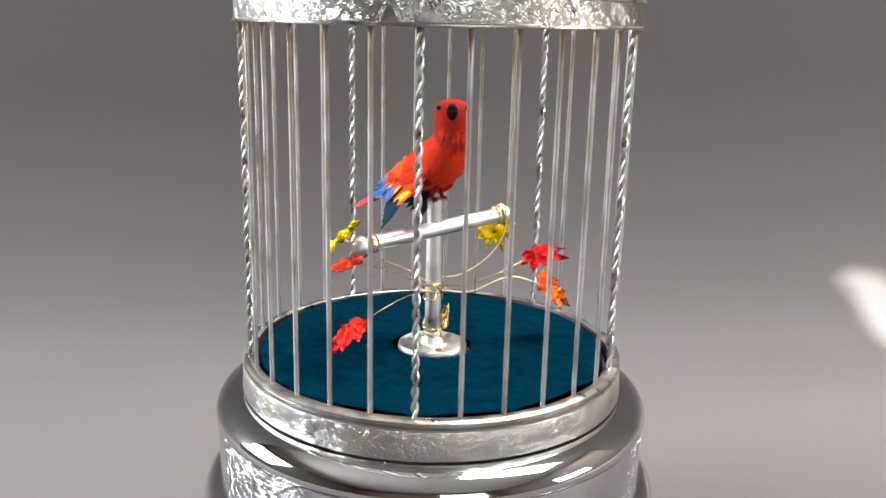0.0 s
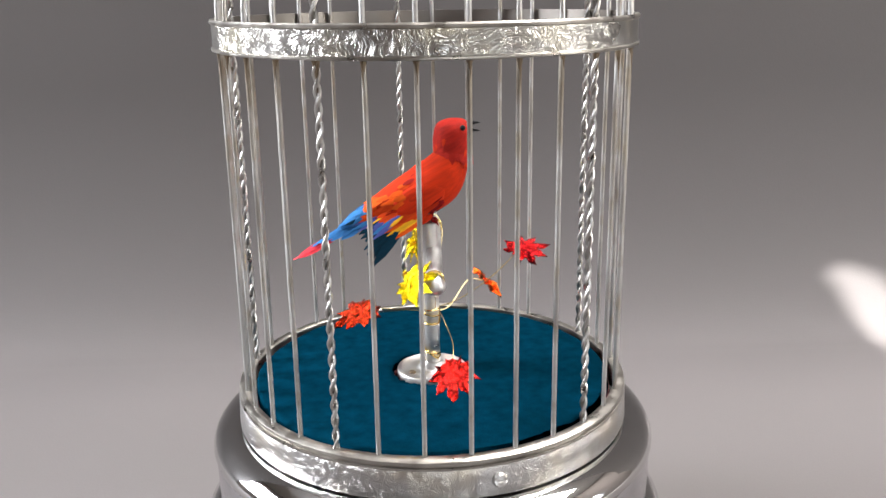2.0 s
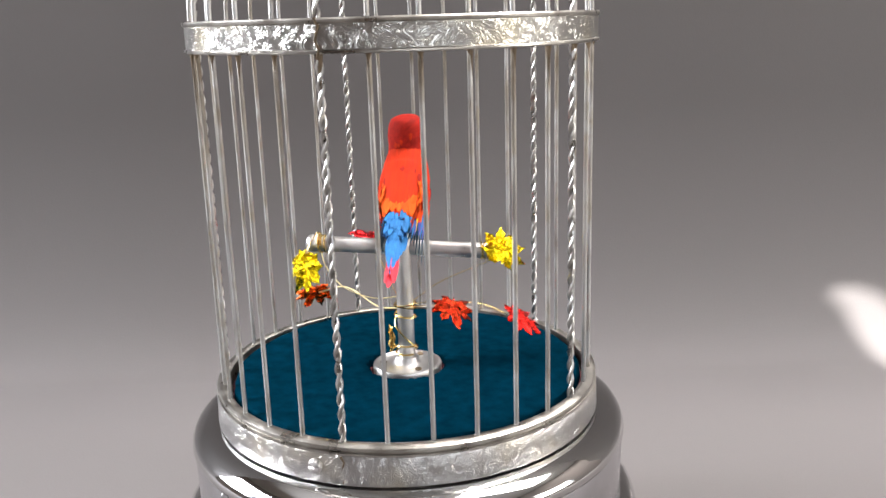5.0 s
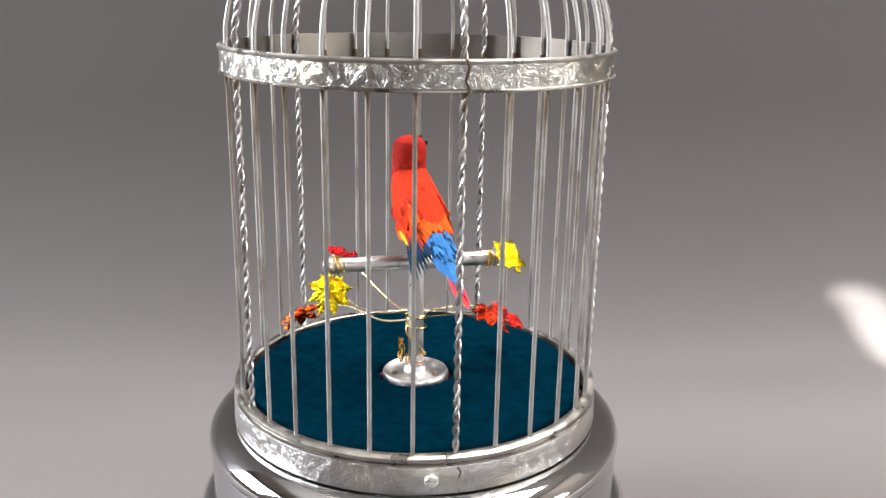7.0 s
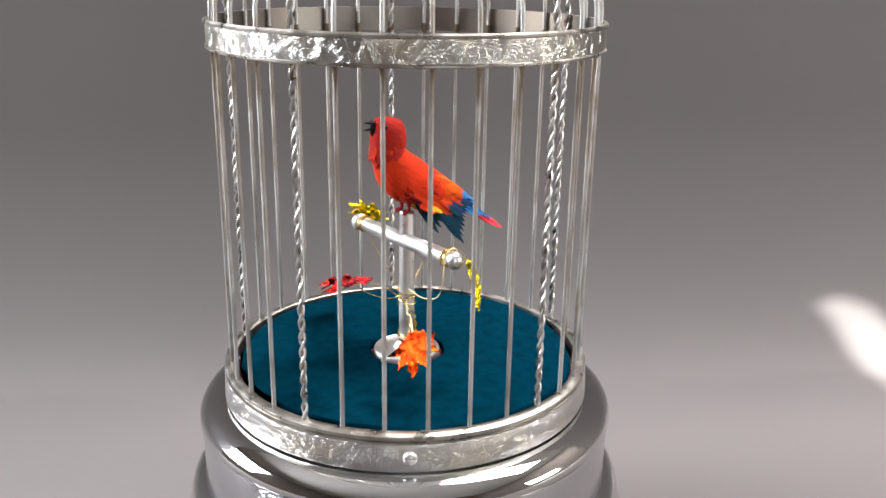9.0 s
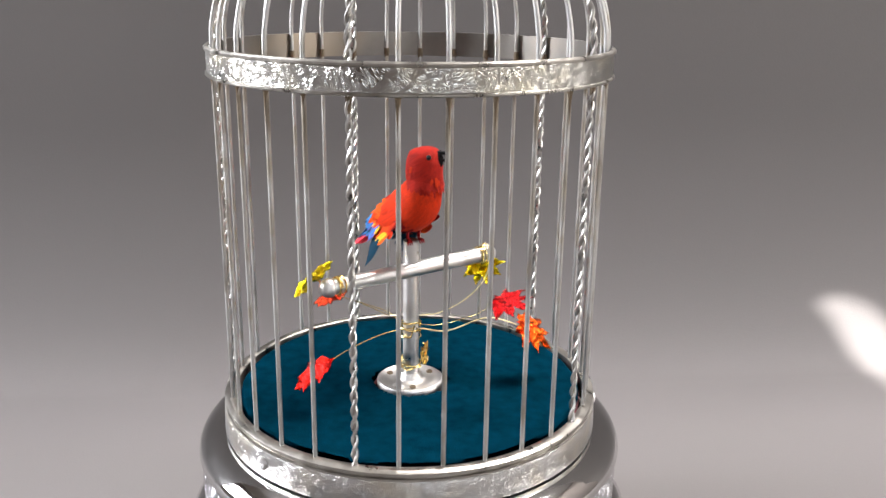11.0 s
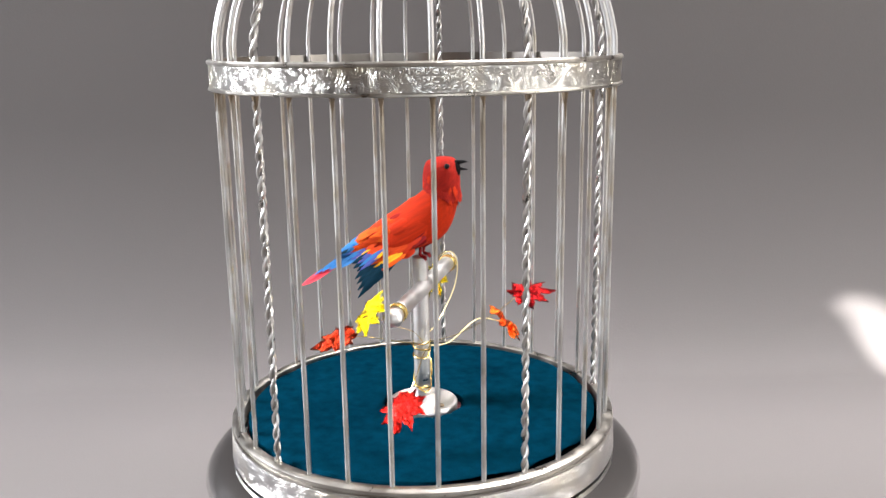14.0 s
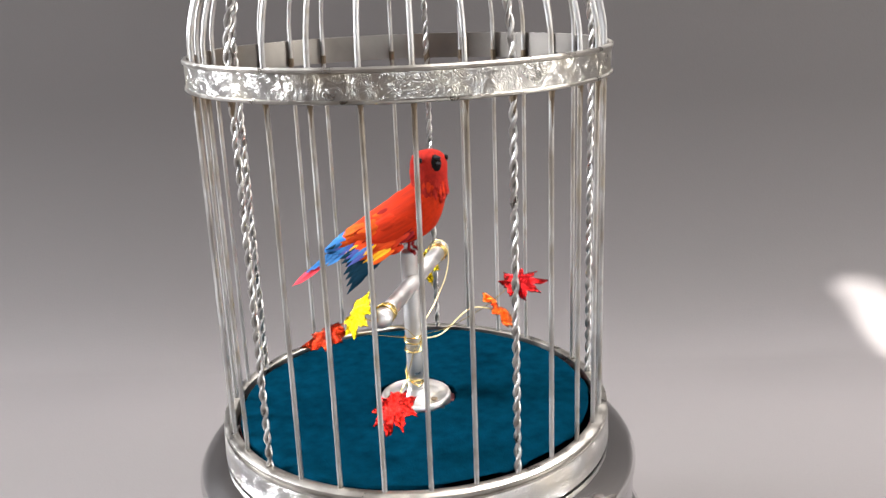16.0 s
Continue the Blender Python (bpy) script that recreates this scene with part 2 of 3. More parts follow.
# darker red with the under-body shade painted in; the feet wear it too
CRIMSON_SHADE = material("crimson_shade_feather", (0.17, 0.005, 0.006), 0.75, 0, 0.20, 900.0, 0.00012, 2200.0, spec=0.10, streak=True, island=0.13)
RUBY = material("ruby_feather", (0.29, 0.014, 0.008), 0.75, 0, 0.20, 900.0, 0.00012, 2200.0, spec=0.10, streak=True, island=0.13)
SCARLET = material("scarlet_feather", (0.55, 0.048, 0.006), 0.75, 0, 0.20, 900.0, 0.00012, 2200.0, spec=0.10, streak=True, island=0.13)
ORANGE = material("orange_feather", (0.66, 0.088, 0.008), 0.75, 0, 0.20, 900.0, 0.00012, 2200.0, spec=0.10, streak=True, island=0.13)
YELLOW = material("yellow_feather", (0.80, 0.40, 0.02), 0.75, 0, 0.20, 900.0, 0.00012, 2200.0, spec=0.10, streak=True, island=0.13)
BLUE = material("blue_feather", (0.07, 0.09, 0.30), 0.7, 0, 0.20, 900.0, 0.00012, 2200.0, spec=0.10, streak=True, island=0.13)
TEAL = material("teal_feather", (0.004, 0.030, 0.054), 0.7, 0, 0.20, 900.0, 0.00012, 2200.0, spec=0.10, streak=True, island=0.13)
NAVY = material("navy_feather", (0.016, 0.026, 0.10), 0.7, 0, 0.20, 900.0, 0.00012, 2200.0, spec=0.10, streak=True, island=0.13)
SKYBLUE = material("sky_blue_feather", (0.035, 0.165, 0.40), 0.7, 0, 0.20, 900.0, 0.00012, 2200.0, spec=0.10, streak=True, island=0.13)
PINK = material("pink_red_feather", (0.75, 0.05, 0.07), 0.7, 0, 0.20, 900.0, 0.00012, 2200.0, spec=0.10, streak=True, island=0.13)


def foil(name, color):
    return material(name, color, 0.17, 1.0, 0.40, 420.0, 0.0022, 430.0, rough_vary=0.4)


FOIL_RED = foil("red_foil", (0.60, 0.022, 0.016))
FOIL_ORANGE = foil("orange_foil", (0.85, 0.11, 0.01))
FOIL_RUST = foil("rust_foil", (0.42, 0.035, 0.010))
FOIL_MAROON = foil("dark_red_foil", (0.44, 0.012, 0.014))
FOIL_YELLOW = foil("yellow_foil", (0.92, 0.70, 0.015))


# ---- mesh tools ----
def part(name, bm, mat, parent=None, label="", smooth=True):
    """Links a bmesh as one mesh object, under its parent if there is one. mat: a material or a list of them."""
    bmesh.ops.recalc_face_normals(bm, faces=bm.faces)
    me = bpy.data.meshes.new(name)
    for f in bm.faces:
        f.smooth = smooth
    bm.to_mesh(me)
    bm.free()
    if smooth:
        me.set_sharp_from_angle(angle=radians(38))
    for m in mat if isinstance(mat, list) else [mat]:
        me.materials.append(m)
    ob = new(name, me)
    if parent:
        ob.parent = parent
    if label:
        tagged(ob, label)
    return ob


def tube(bm, points, radius, seg=8, closed_ends=True, index=0):
    """A round bar along points; radius a number or a list."""
    pts = [Vector(p) for p in points]
    rad = radius if isinstance(radius, list) else [radius] * len(pts)
    ref, rings = None, []
    for i, p in enumerate(pts):
        d = (pts[min(i + 1, len(pts) - 1)] - pts[max(i - 1, 0)]).normalized()
        if ref is None:
            ref = d.orthogonal().normalized()
        ref = (ref - d * ref.dot(d)).normalized()
        side = d.cross(ref)
        rings.append([bm.verts.new(p + (ref * math.cos(a) + side * math.sin(a)) * rad[i]) for a in (2 * math.pi * k / seg for k in range(seg))])
    for a, b in zip(rings, rings[1:]):
        for k in range(seg):
            bm.faces.new((a[k], a[(k + 1) % seg], b[(k + 1) % seg], b[k])).material_index = index
    if closed_ends:
        bm.faces.new(rings[0][::-1]).material_index = index
        bm.faces.new(rings[-1]).material_index = index


def lathe(bm, profile, seg=96, close=False):
    """Turns (radius, height) pairs round the z axis."""
    rings = []
    for r, z in profile:
        rings.append([bm.verts.new((r * math.cos(2 * math.pi * k / seg), r * math.sin(2 * math.pi * k / seg), z)) for k in range(seg)] if r > 1e-6 else [bm.verts.new((0, 0, z))])
    pairs = list(zip(rings, rings[1:])) + ([(rings[-1], rings[0])] if close else [])
    for a, b in pairs:
        for k in range(seg):
            j = (k + 1) % seg
            if len(a) == 1:
                bm.faces.new((a[0], b[j], b[k]))
            elif len(b) == 1:
                bm.faces.new((a[k], a[j], b[0]))
            else:
                bm.faces.new((a[k], a[j], b[j], b[k]))


def ball(bm, centre, radii, seg=16, index=0):
    m = Matrix.Translation(centre) @ Matrix.Diagonal((*radii, 1))
    made = bmesh.ops.create_uvsphere(bm, u_segments=seg, v_segments=seg // 2 + 2, radius=1, matrix=m)
    for v in made["verts"]:
        for f in v.link_faces:
            f.material_index = index


def block(bm, lo, hi):
    m = Matrix.Translation([(a + b) / 2 for a, b in zip(lo, hi)]) @ Matrix.Diagonal([b - a for a, b in zip(lo, hi)] + [1])
    bmesh.ops.create_cube(bm, size=1, matrix=m)


def round_at(phi, r, z):
    """A place in the cage: phi degrees from its front, counter-clockwise from above."""
    a = radians(phi)
    return Vector((r * math.sin(a), -r * math.cos(a), z))


def spline(points, steps=8):
    """A smooth line through points."""
    p = [Vector(q) for q in points]
    p = [2 * p[0] - p[1]] + p + [2 * p[-1] - p[-2]]
    out = []
    for i in range(1, len(p) - 2):
        for k in range(steps):
            t = k / steps
            out.append(0.5 * (2 * p[i] + (p[i + 1] - p[i - 1]) * t + (2 * p[i - 1] - 5 * p[i] + 4 * p[i + 1] - p[i + 2]) * t * t + (3 * p[i] - p[i - 1] - 3 * p[i + 1] + p[i + 2]) * t ** 3))
    return out + [p[-2]]


# ---- the room and the paper sweep ----
TABLE = -0.0965
X0, X1, Y0, Y1, Z0, Z1 = -1.6, 1.6, -2.2, 1.1, -0.86, 1.6


def wall_with_opening(name, axis, at, thick, us, vs, label, mat):
    """A wall across axis, at its inner face, with an opening; us, vs: outer lo, opening lo, opening hi, outer hi."""
    bm = bmesh.new()
    for u0, u1, v0, v1 in ((us[0], us[1], vs[0], vs[3]), (us[2], us[3], vs[0], vs[3]), (us[1], us[2], vs[0], vs[1]), (us[1], us[2], vs[2], vs[3])):
        lo, hi = ((at, u0, v0), (at + thick, u1, v1)) if axis == "x" else ((u0, at, v0), (u1, at + thick, v1))
        lo, hi = [min(a, b) for a, b in zip(lo, hi)], [max(a, b) for a, b in zip(lo, hi)]
        block(bm, lo, hi)
    return tagged(part(name, bm, mat, smooth=False), label, "wall", kind="structure")


def room():
    wall_with_opening("wall_west", "x", X0, -0.1, (Y0, -0.24, 0.56, Y1), (Z0, 0.32, 1.12, Z1), "dull plaster wall with a wide window opening", PLASTER)
    wall_with_opening("wall_south", "y", Y0, -0.1, (X0, 0.2, 1.1, X1), (Z0, 0.07, 1.17, Z1), "brown panelled wall with a narrow window opening", BROWN)
    bm = bmesh.new()
    block(bm, (X0, Y1, Z0), (X1, Y1 + 0.1, Z1))
    tagged(part("wall_north", bm, PLASTER, smooth=False), "dull plaster wall behind the paper", "wall", kind="structure")
    # the east side: an unseen sheet, its gap shaped to cast the sun patch
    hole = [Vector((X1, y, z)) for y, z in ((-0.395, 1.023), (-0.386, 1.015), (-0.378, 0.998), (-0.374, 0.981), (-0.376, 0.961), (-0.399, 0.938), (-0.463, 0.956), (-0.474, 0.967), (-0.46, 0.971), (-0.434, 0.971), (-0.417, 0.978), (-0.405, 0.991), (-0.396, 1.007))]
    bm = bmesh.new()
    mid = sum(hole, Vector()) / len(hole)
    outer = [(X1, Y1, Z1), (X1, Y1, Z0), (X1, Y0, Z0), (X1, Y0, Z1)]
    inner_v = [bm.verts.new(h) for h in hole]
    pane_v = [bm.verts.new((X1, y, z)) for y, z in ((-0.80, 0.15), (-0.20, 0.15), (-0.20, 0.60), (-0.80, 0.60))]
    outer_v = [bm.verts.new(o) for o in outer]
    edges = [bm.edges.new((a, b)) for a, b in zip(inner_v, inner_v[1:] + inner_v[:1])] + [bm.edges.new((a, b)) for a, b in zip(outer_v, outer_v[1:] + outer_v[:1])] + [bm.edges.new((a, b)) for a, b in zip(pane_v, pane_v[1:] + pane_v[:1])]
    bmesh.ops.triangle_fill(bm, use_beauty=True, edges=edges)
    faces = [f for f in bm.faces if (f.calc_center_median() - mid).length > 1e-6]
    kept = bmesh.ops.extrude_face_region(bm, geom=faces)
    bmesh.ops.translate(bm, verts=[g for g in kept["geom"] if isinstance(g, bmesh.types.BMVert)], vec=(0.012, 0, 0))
    tagged(part("sun_mask_east", bm, PLASTER, smooth=False), "unseen dull sheet cut to shape the sun patch, with a low window", "wall", kind="structure")
    bm = bmesh.new()
    for x0, x1, y0, y1 in ((X0, 0.30, Y0, Y1), (1.20, X1, Y0, Y1), (0.30, 1.20, Y0, 0.03), (0.30, 1.20, 0.53, Y1)):
        block(bm, (x0, y0, Z1), (x1, y1, Z1 + 0.1))
    tagged(part("ceiling", bm, CEILING, smooth=False), "plain pale grey painted ceiling with an opening for the added overhead lamp", "ceiling", kind="structure")
    bm = bmesh.new()
    block(bm, (X0, Y0, Z0 - 0.1), (X1, Y1, Z0))
    tagged(part("floor", bm, BOARDS, smooth=False), "dark brown wooden floor", "floor", kind="structure")


def sweep():
    """Grey paper that lies on the table and curves up behind."""
    line = [(-0.7, TABLE), (-0.2, TABLE), (0.1, TABLE)] + [(0.20 + 0.075 * math.sin(radians(a)), TABLE + 0.16 - 0.16 * math.cos(radians(a))) for a in range(0, 91, 3)] + [(0.275, 0.15), (0.275, 0.50)]
    bm = bmesh.new()
    xs = [-1.1, -0.5, 0.0, 0.5, 1.1]
    for off in (0.0, -0.002):
        grid = []
        for k, (y, z) in enumerate(line):
            a = Vector(line[min(k + 1, len(line) - 1)]) - Vector(line[max(k - 1, 0)])
            a.normalize()
            grid.append([bm.verts.new((x, y - a[1] * off, z + a[0] * off)) for x in xs])
        for r, s in zip(grid, grid[1:]):
            for k in range(len(xs) - 1):
                bm.faces.new((r[k], r[k + 1], s[k + 1], s[k]))
    tagged(part("backdrop", bm, PAPER), "smooth grey paper curving up behind the table", "backdrop", kind="structure")


def table():
    bm = bmesh.new()
    block(bm, (-1.15, -0.75, TABLE - 0.035), (1.15, 0.7, TABLE - 0.003))
    bmesh.ops.bevel(bm, geom=bm.edges[:], offset=0.004, segments=2, affect="EDGES")
    top = bpy.data.objects.new("table", None)
    scene.collection.objects.link(top)
    top.location = (0, 0, Z0)
    for o in [part("tabletop", bm, BOARDS, smooth=False)]:
        o.parent = top
        o.location = (0, 0, -Z0)
    for x in (-1.05, 1.05):
        for y in (-0.65, 0.6):
            bm = bmesh.new()
            block(bm, (x - 0.03, y - 0.03, 0), (x + 0.03, y + 0.03, TABLE - 0.035 - Z0))
            part("leg", bm, BOARDS, top, smooth=False)
    tagged(top, "brown wooden table under grey paper", "table")


room()
sweep()
table()

# ---- the cage ----
BAR_R, RING_LO, RING_HI = 0.064, 0.1114, 0.1206
DOME = 0.053


def rib_line(phi):
    """One bar of the cage: upright, through the ring, then bent over into the dome."""
    pts = [round_at(phi, BAR_R, z) for z in (-0.001, 0.03, 0.06, 0.09, 0.1206)]
    for k in range(1, 11):
        a = radians(9 * k)
        pts.append(round_at(phi, 0.005 + (BAR_R - 0.005) * math.cos(a), 0.1206 + DOME * math.sin(a)))
    return pts


def twisted(bm, line):
    """Two wires wound round each other along a line."""
    fine = spline(line, 32)
    length, run = 0.0, [0.0]
    for a, b in zip(fine, fine[1:]):
        length += (b - a).length
        run.append(length)
    for half in (0, math.pi):
        pts = []
        for i, p in enumerate(fine):
            d = (fine[min(i + 1, len(fine) - 1)] - fine[max(i - 1, 0)]).normalized()
            u = Vector((-p.y, p.x, 0)).normalized() if p.xy.length > 1e-6 else Vector((1, 0, 0))
            v = d.cross(u)
            a = half + run[i] / 0.0094 * 2 * math.pi
            pts.append(p + (u * math.cos(a) + v * math.sin(a)) * 0.00060)
        tube(bm, pts, 0.00060, 7)


def maple_leaf(size, mat, place, normal, up, parent):
    """An embossed foil leaf with pointed lobes, a rib down each lobe, and thickness."""
    rng = random.Random(int(size * 1e6) + int(abs(place[0]) * 1e5))
    bm = bmesh.new()
    lobes = [(-152, 0.66), (-112, 0.80), (-66, 0.92), (-26, 0.98), (8, 1.08), (44, 0.95), (84, 0.90), (126, 0.70), (160, 0.55)]
    rim = []
    for i, (a, r) in enumerate(lobes):
        a2 = lobes[(i + 1) % len(lobes)][0] + (360 if i == len(lobes) - 1 else 0)
        rim += [(a - 11, r * 0.76), (a - 5, r * 0.80), (a, r * (1 + rng.uniform(-0.08, 0.08))), (a + 6, r * 0.78), (a + 12, r * 0.74), ((a + a2) / 2, 0.52)]
    def height(x, y, tip):
        rr = math.hypot(x, y)
        return -0.20 * rr * rr + 0.10 * math.sin(9 * x + 4) * math.cos(8 * y) + (0.07 if tip else 0.0) + 0.08 * (1 - rr)
    for off, flip in ((0.02, False), (-0.02, True)):
        centre = bm.verts.new((0, 0, height(0, 0, False) + off))
        mids, outs = [], []
        for k, (a, r) in enumerate(rim):
            s, c = math.sin(radians(a)), math.cos(radians(a))
            tip = k % 6 == 2
            mids.append(bm.verts.new((s * r * 0.5, c * r * 0.5, height(s * r * 0.5, c * r * 0.5, tip) + off)))
            outs.append(bm.verts.new((s * r, c * r, height(s * r, c * r, tip) - 0.02 + off)))
        count = len(rim)
        for k in range(count):
            j = (k + 1) % count
            bm.faces.new((centre, mids[k], mids[j]))
            bm.faces.new((mids[k], outs[k], outs[j], mids[j]))
        if off > 0:
            top_rim = outs
        else:
            for k in range(count):
                j = (k + 1) % count
                bm.faces.new((top_rim[k], top_rim[j], outs[j], outs[k]))
    n = Vector(normal).normalized()
    u = Vector(up)
    u = (u - n * u.dot(n)).normalized()
    turn = Matrix((u.cross(n), u, n)).transposed().to_4x4()
    bm.transform(Matrix.Translation(place) @ turn @ Matrix.Scale(size, 4))
    return part("leaf", bm, mat, parent, mat.name.replace("_", " ") + " maple leaf", smooth=False)


def birdcage():
    cage = tagged(new("birdcage"), "round silver wire birdcage with domed top on a polished base", "birdcage")
    # base: rim, groove, polished shoulder, drum and foot
    bm = bmesh.new()
    lathe(bm, [(0.0629, -0.004), (0.0629, 0.0002), (0.0635, 0.0006), (0.0645, 0.0007), (0.0657, 0.0005), (0.0666, -0.0001), (0.0667, -0.0008), (0.0660, -0.0013), (0.0660, -0.0018), (0.0667, -0.0020), (0.0667, -0.0026), (0.0658, -0.0028), (0.0658, -0.0040)], 128)
    part("rim", bm, RIM, cage, "narrow beaded silver rim")
    bm = bmesh.new()
    lathe(bm, [(0.0654, -0.0027), (0.0667, -0.0027), (0.0669, -0.0031), (0.0672, -0.0115), (0.0670, -0.0120), (0.0654, -0.0120)], 128)
    part("band", bm, BAND_SILVER, cage, "worn chased silver band")
    bm = bmesh.new()
    lathe(bm, [(0.0641, -0.0118), (0.0652, -0.0124), (0.0664, -0.0128), (0.0678, -0.0126), (0.0692, -0.0129), (0.0714, -0.0137), (0.0736, -0.0149), (0.0755, -0.0166), (0.0765, -0.0185), (0.0767, -0.0200), (0.0762, -0.0210), (0.0758, -0.0216)], 128)
    part("shoulder", bm, CHROME, cage, "polished rounded shoulder of the base")
    bm = bmesh.new()
    lathe(bm, [(0.0742, -0.0214), (0.0758, -0.0217), (0.0760, -0.0225), (0.0759, -0.0300), (0.0758, -0.0380), (0.0760, -0.0440), (0.0742, -0.0444)], 128)
    part("drum", bm, DRUM_SILVER, cage, "satin silver drum with chased ornaments")
    bm = bmesh.new()
    lathe(bm, [(0.0742, -0.0440), (0.0765, -0.0444), (0.0787, -0.0455), (0.0808, -0.0475), (0.0817, -0.0505), (0.0814, -0.0540), (0.0802, -0.0565), (0.0802, -0.0580), (0.0827, -0.0600), (0.0853, -0.0640), (0.0863, -0.0700), (0.0863, -0.0835), (0.0853, -0.0840), (0.0000, -0.0840)], 128)
    part("foot", bm, CHROME, cage, "polished flared foot of the base")
    # screws of the band
    for phi in (-29.5, -151.0, 103.0):
        bm = bmesh.new()
        lathe(bm, [(0.0023, 0.0), (0.0023, 0.0011), (0.0018, 0.0018), (0.0006, 0.0021), (0.0, 0.0021)], 20)
        for v in bm.verts:
            if abs(v.co.y) < 0.0003 and v.co.z > 0.0005:
                v.co.z -= 0.0004
        face = round_at(phi, 1, 0)
        bm.transform(Matrix.Translation(round_at(phi, 0.0664, -0.0069)) @ face.to_track_quat("Z", "Y").to_matrix().to_4x4())
        part("screw", bm, BRUSHED, cage)
    # velvet floor with a ragged hole round the post's plate
    bm = bmesh.new()
    rng = random.Random(4)
    seg = 160
    ragged = [0.0141 + rng.uniform(-0.0006, 0.0007) for _ in range(seg)]
    pulled = [max(0.0, 0.0009 * noise.noise(Vector((3 * math.cos(2 * math.pi * k / seg), 3 * math.sin(2 * math.pi * k / seg), 7))) + 0.0007 * noise.noise(Vector((0.35 * k, 1.5, 0)))) for k in range(seg)]
    rows = [(None, -0.0030), (0.0, -0.0004), (0.0012, 0.0)] + [(r, 0.0) for r in (0.02, 0.03, 0.04, 0.05, 0.058)] + [(0.0603, 0.0001), (0.0611, -0.0006), (0.0614, -0.003)]
    grid = []
    for i, (r, z) in enumerate(rows):
        ring = []
        for k in range(seg):
            a = 2 * math.pi * k / seg
            rr = ragged[k] + (r or 0) if i < 3 else r - (pulled[k] if i > 7 else 0)
            lift = 0.0004 * noise.noise(Vector((rr * math.cos(a) * 55, rr * math.sin(a) * 55, 2))) if 2 <= i < 9 else 0
            ring.append(bm.verts.new((rr * math.cos(a), rr * math.sin(a), z + lift)))
        grid.append(ring)
    for a, b in zip(grid, grid[1:]):
        for k in range(seg):
            bm.faces.new((a[k], a[(k + 1) % seg], b[(k + 1) % seg], b[k]))
    part("floor_cloth", bm, VELVET, cage, "teal blue velvet floor cloth")
    bm = bmesh.new()
    lathe(bm, [(0.0, -0.0032), (0.0617, -0.0032), (0.0617, -0.0040), (0.0, -0.0040)], 96)
    part("floor_board", bm, CARD, cage, "dark red card under the cloth")
    # plate, collar and post
    bm = bmesh.new()
    lathe(bm, [(0.0, -0.0031), (0.0122, -0.0031), (0.0123, -0.0002), (0.0120, 0.0004), (0.0112, 0.0006), (0.0106, 0.0003), (0.0060, 0.0002), (0.0049, 0.0005), (0.0044, 0.0010), (0.0042, 0.0022), (0.0037, 0.0029), (0.0, 0.0030)], 64)
    plate = part("plate", bm, BRUSHED, cage, "round turned metal plate")
    for phi in (20, 140, 260):
        bm = bmesh.new()
        lathe(bm, [(0.0, 0.0007), (0.0009, 0.0007), (0.0012, 0.0004), (0.0012, 0.0), (0.0, 0.0)], 16)
        bm.transform(Matrix.Translation(round_at(phi, 0.0085, 0.0002)))
        part("screw", bm, TARNISH, plate)
    bm = bmesh.new()
    lathe(bm, [(0.0, 0.0028), (0.0029, 0.0028), (0.0028, 0.0300), (0.0027, 0.0528), (0.0023, 0.0533), (0.0, 0.0533)], 32)
    part("post", bm, BRUSHED, cage, "upright silver metal post")
    # the cross perch with its rounded ends
    a, b = Vector((-0.0225, -0.0236, 0.0412)), Vector((0.0240, 0.0215, 0.0440))
    d = (b - a).normalized()
    pts = [a + d * s for s in (-0.0030, -0.0024, -0.0012, 0.0004, 0.0016, 0.0020, 0.0024)] + [a.lerp(b, k / 8) for k in range(1, 8)] + [b - d * s for s in (0.0024, 0.0020, 0.0016, -0.0002, -0.0014, -0.0022, -0.0026)]
    rad = [0.0008, 0.0020, 0.0030, 0.0034, 0.0031, 0.0026, 0.0027] + [0.0027] * 7 + [0.0027, 0.0026, 0.0029, 0.0031, 0.0027, 0.0017, 0.0006]
    bm = bmesh.new()
    tube(bm, pts, rad, 24)
    part("perch", bm, BRUSHED, cage, "slanting round silver perch with ball ends")
    # ring round the bars
    bm = bmesh.new()
    lathe(bm, [(0.0651, RING_LO), (0.0662, RING_LO), (0.0665, RING_LO + 0.0003), (0.0665, RING_LO + 0.0008), (0.0660, RING_LO + 0.0011), (0.0660, RING_HI - 0.0015), (0.0665, RING_HI - 0.0012), (0.0666, RING_HI - 0.0005), (0.0662, RING_HI), (0.0651, RING_HI)], 144, True)
    for f in bm.faces:
        c = f.calc_center_median()
        f.material_index = 1 if c.xy.length < 0.0655 else 2 if c.z > RING_HI - 0.0014 or c.z < RING_LO + 0.0012 else 0
    part("ring", bm, [RING_SILVER, DULL, RIM], cage, "broad chased silver ring")
    # soldered seams of ring and band
    for r, z0, z1 in ((0.0662, RING_LO - 0.0008, RING_HI), (0.0667, -0.0115, -0.0030)):
        bm = bmesh.new()
        tube(bm, [round_at(-143.5 + 0.5 * math.sin(k * 2.1), r, z0 + (z1 - z0) * k / 5) for k in range(6)], [0.0006, 0.00045, 0.00035, 0.0004, 0.00045, 0.0005], 6)
        part("seam", bm, TARNISH, cage)
    # bars: every sixth is twisted
    drip = random.Random(17)
    for k in range(30):
        phi = 12 * k
        bm = bmesh.new()
        if k % 6 == 0:
            twisted(bm, rib_line(phi))
            part("twisted_bar", bm, TWIST, cage, "twisted two-strand wire bar")
        else:
            tube(bm, spline(rib_line(phi), 3), 0.00072, 10)
            part("bar", bm, WIRE, cage)
        bm = bmesh.new()
        run, lean = drip.uniform(0.004, 0.012), drip.uniform(-0.4, 0.4)
        wire = 0.00074 if k % 6 else 0.0010
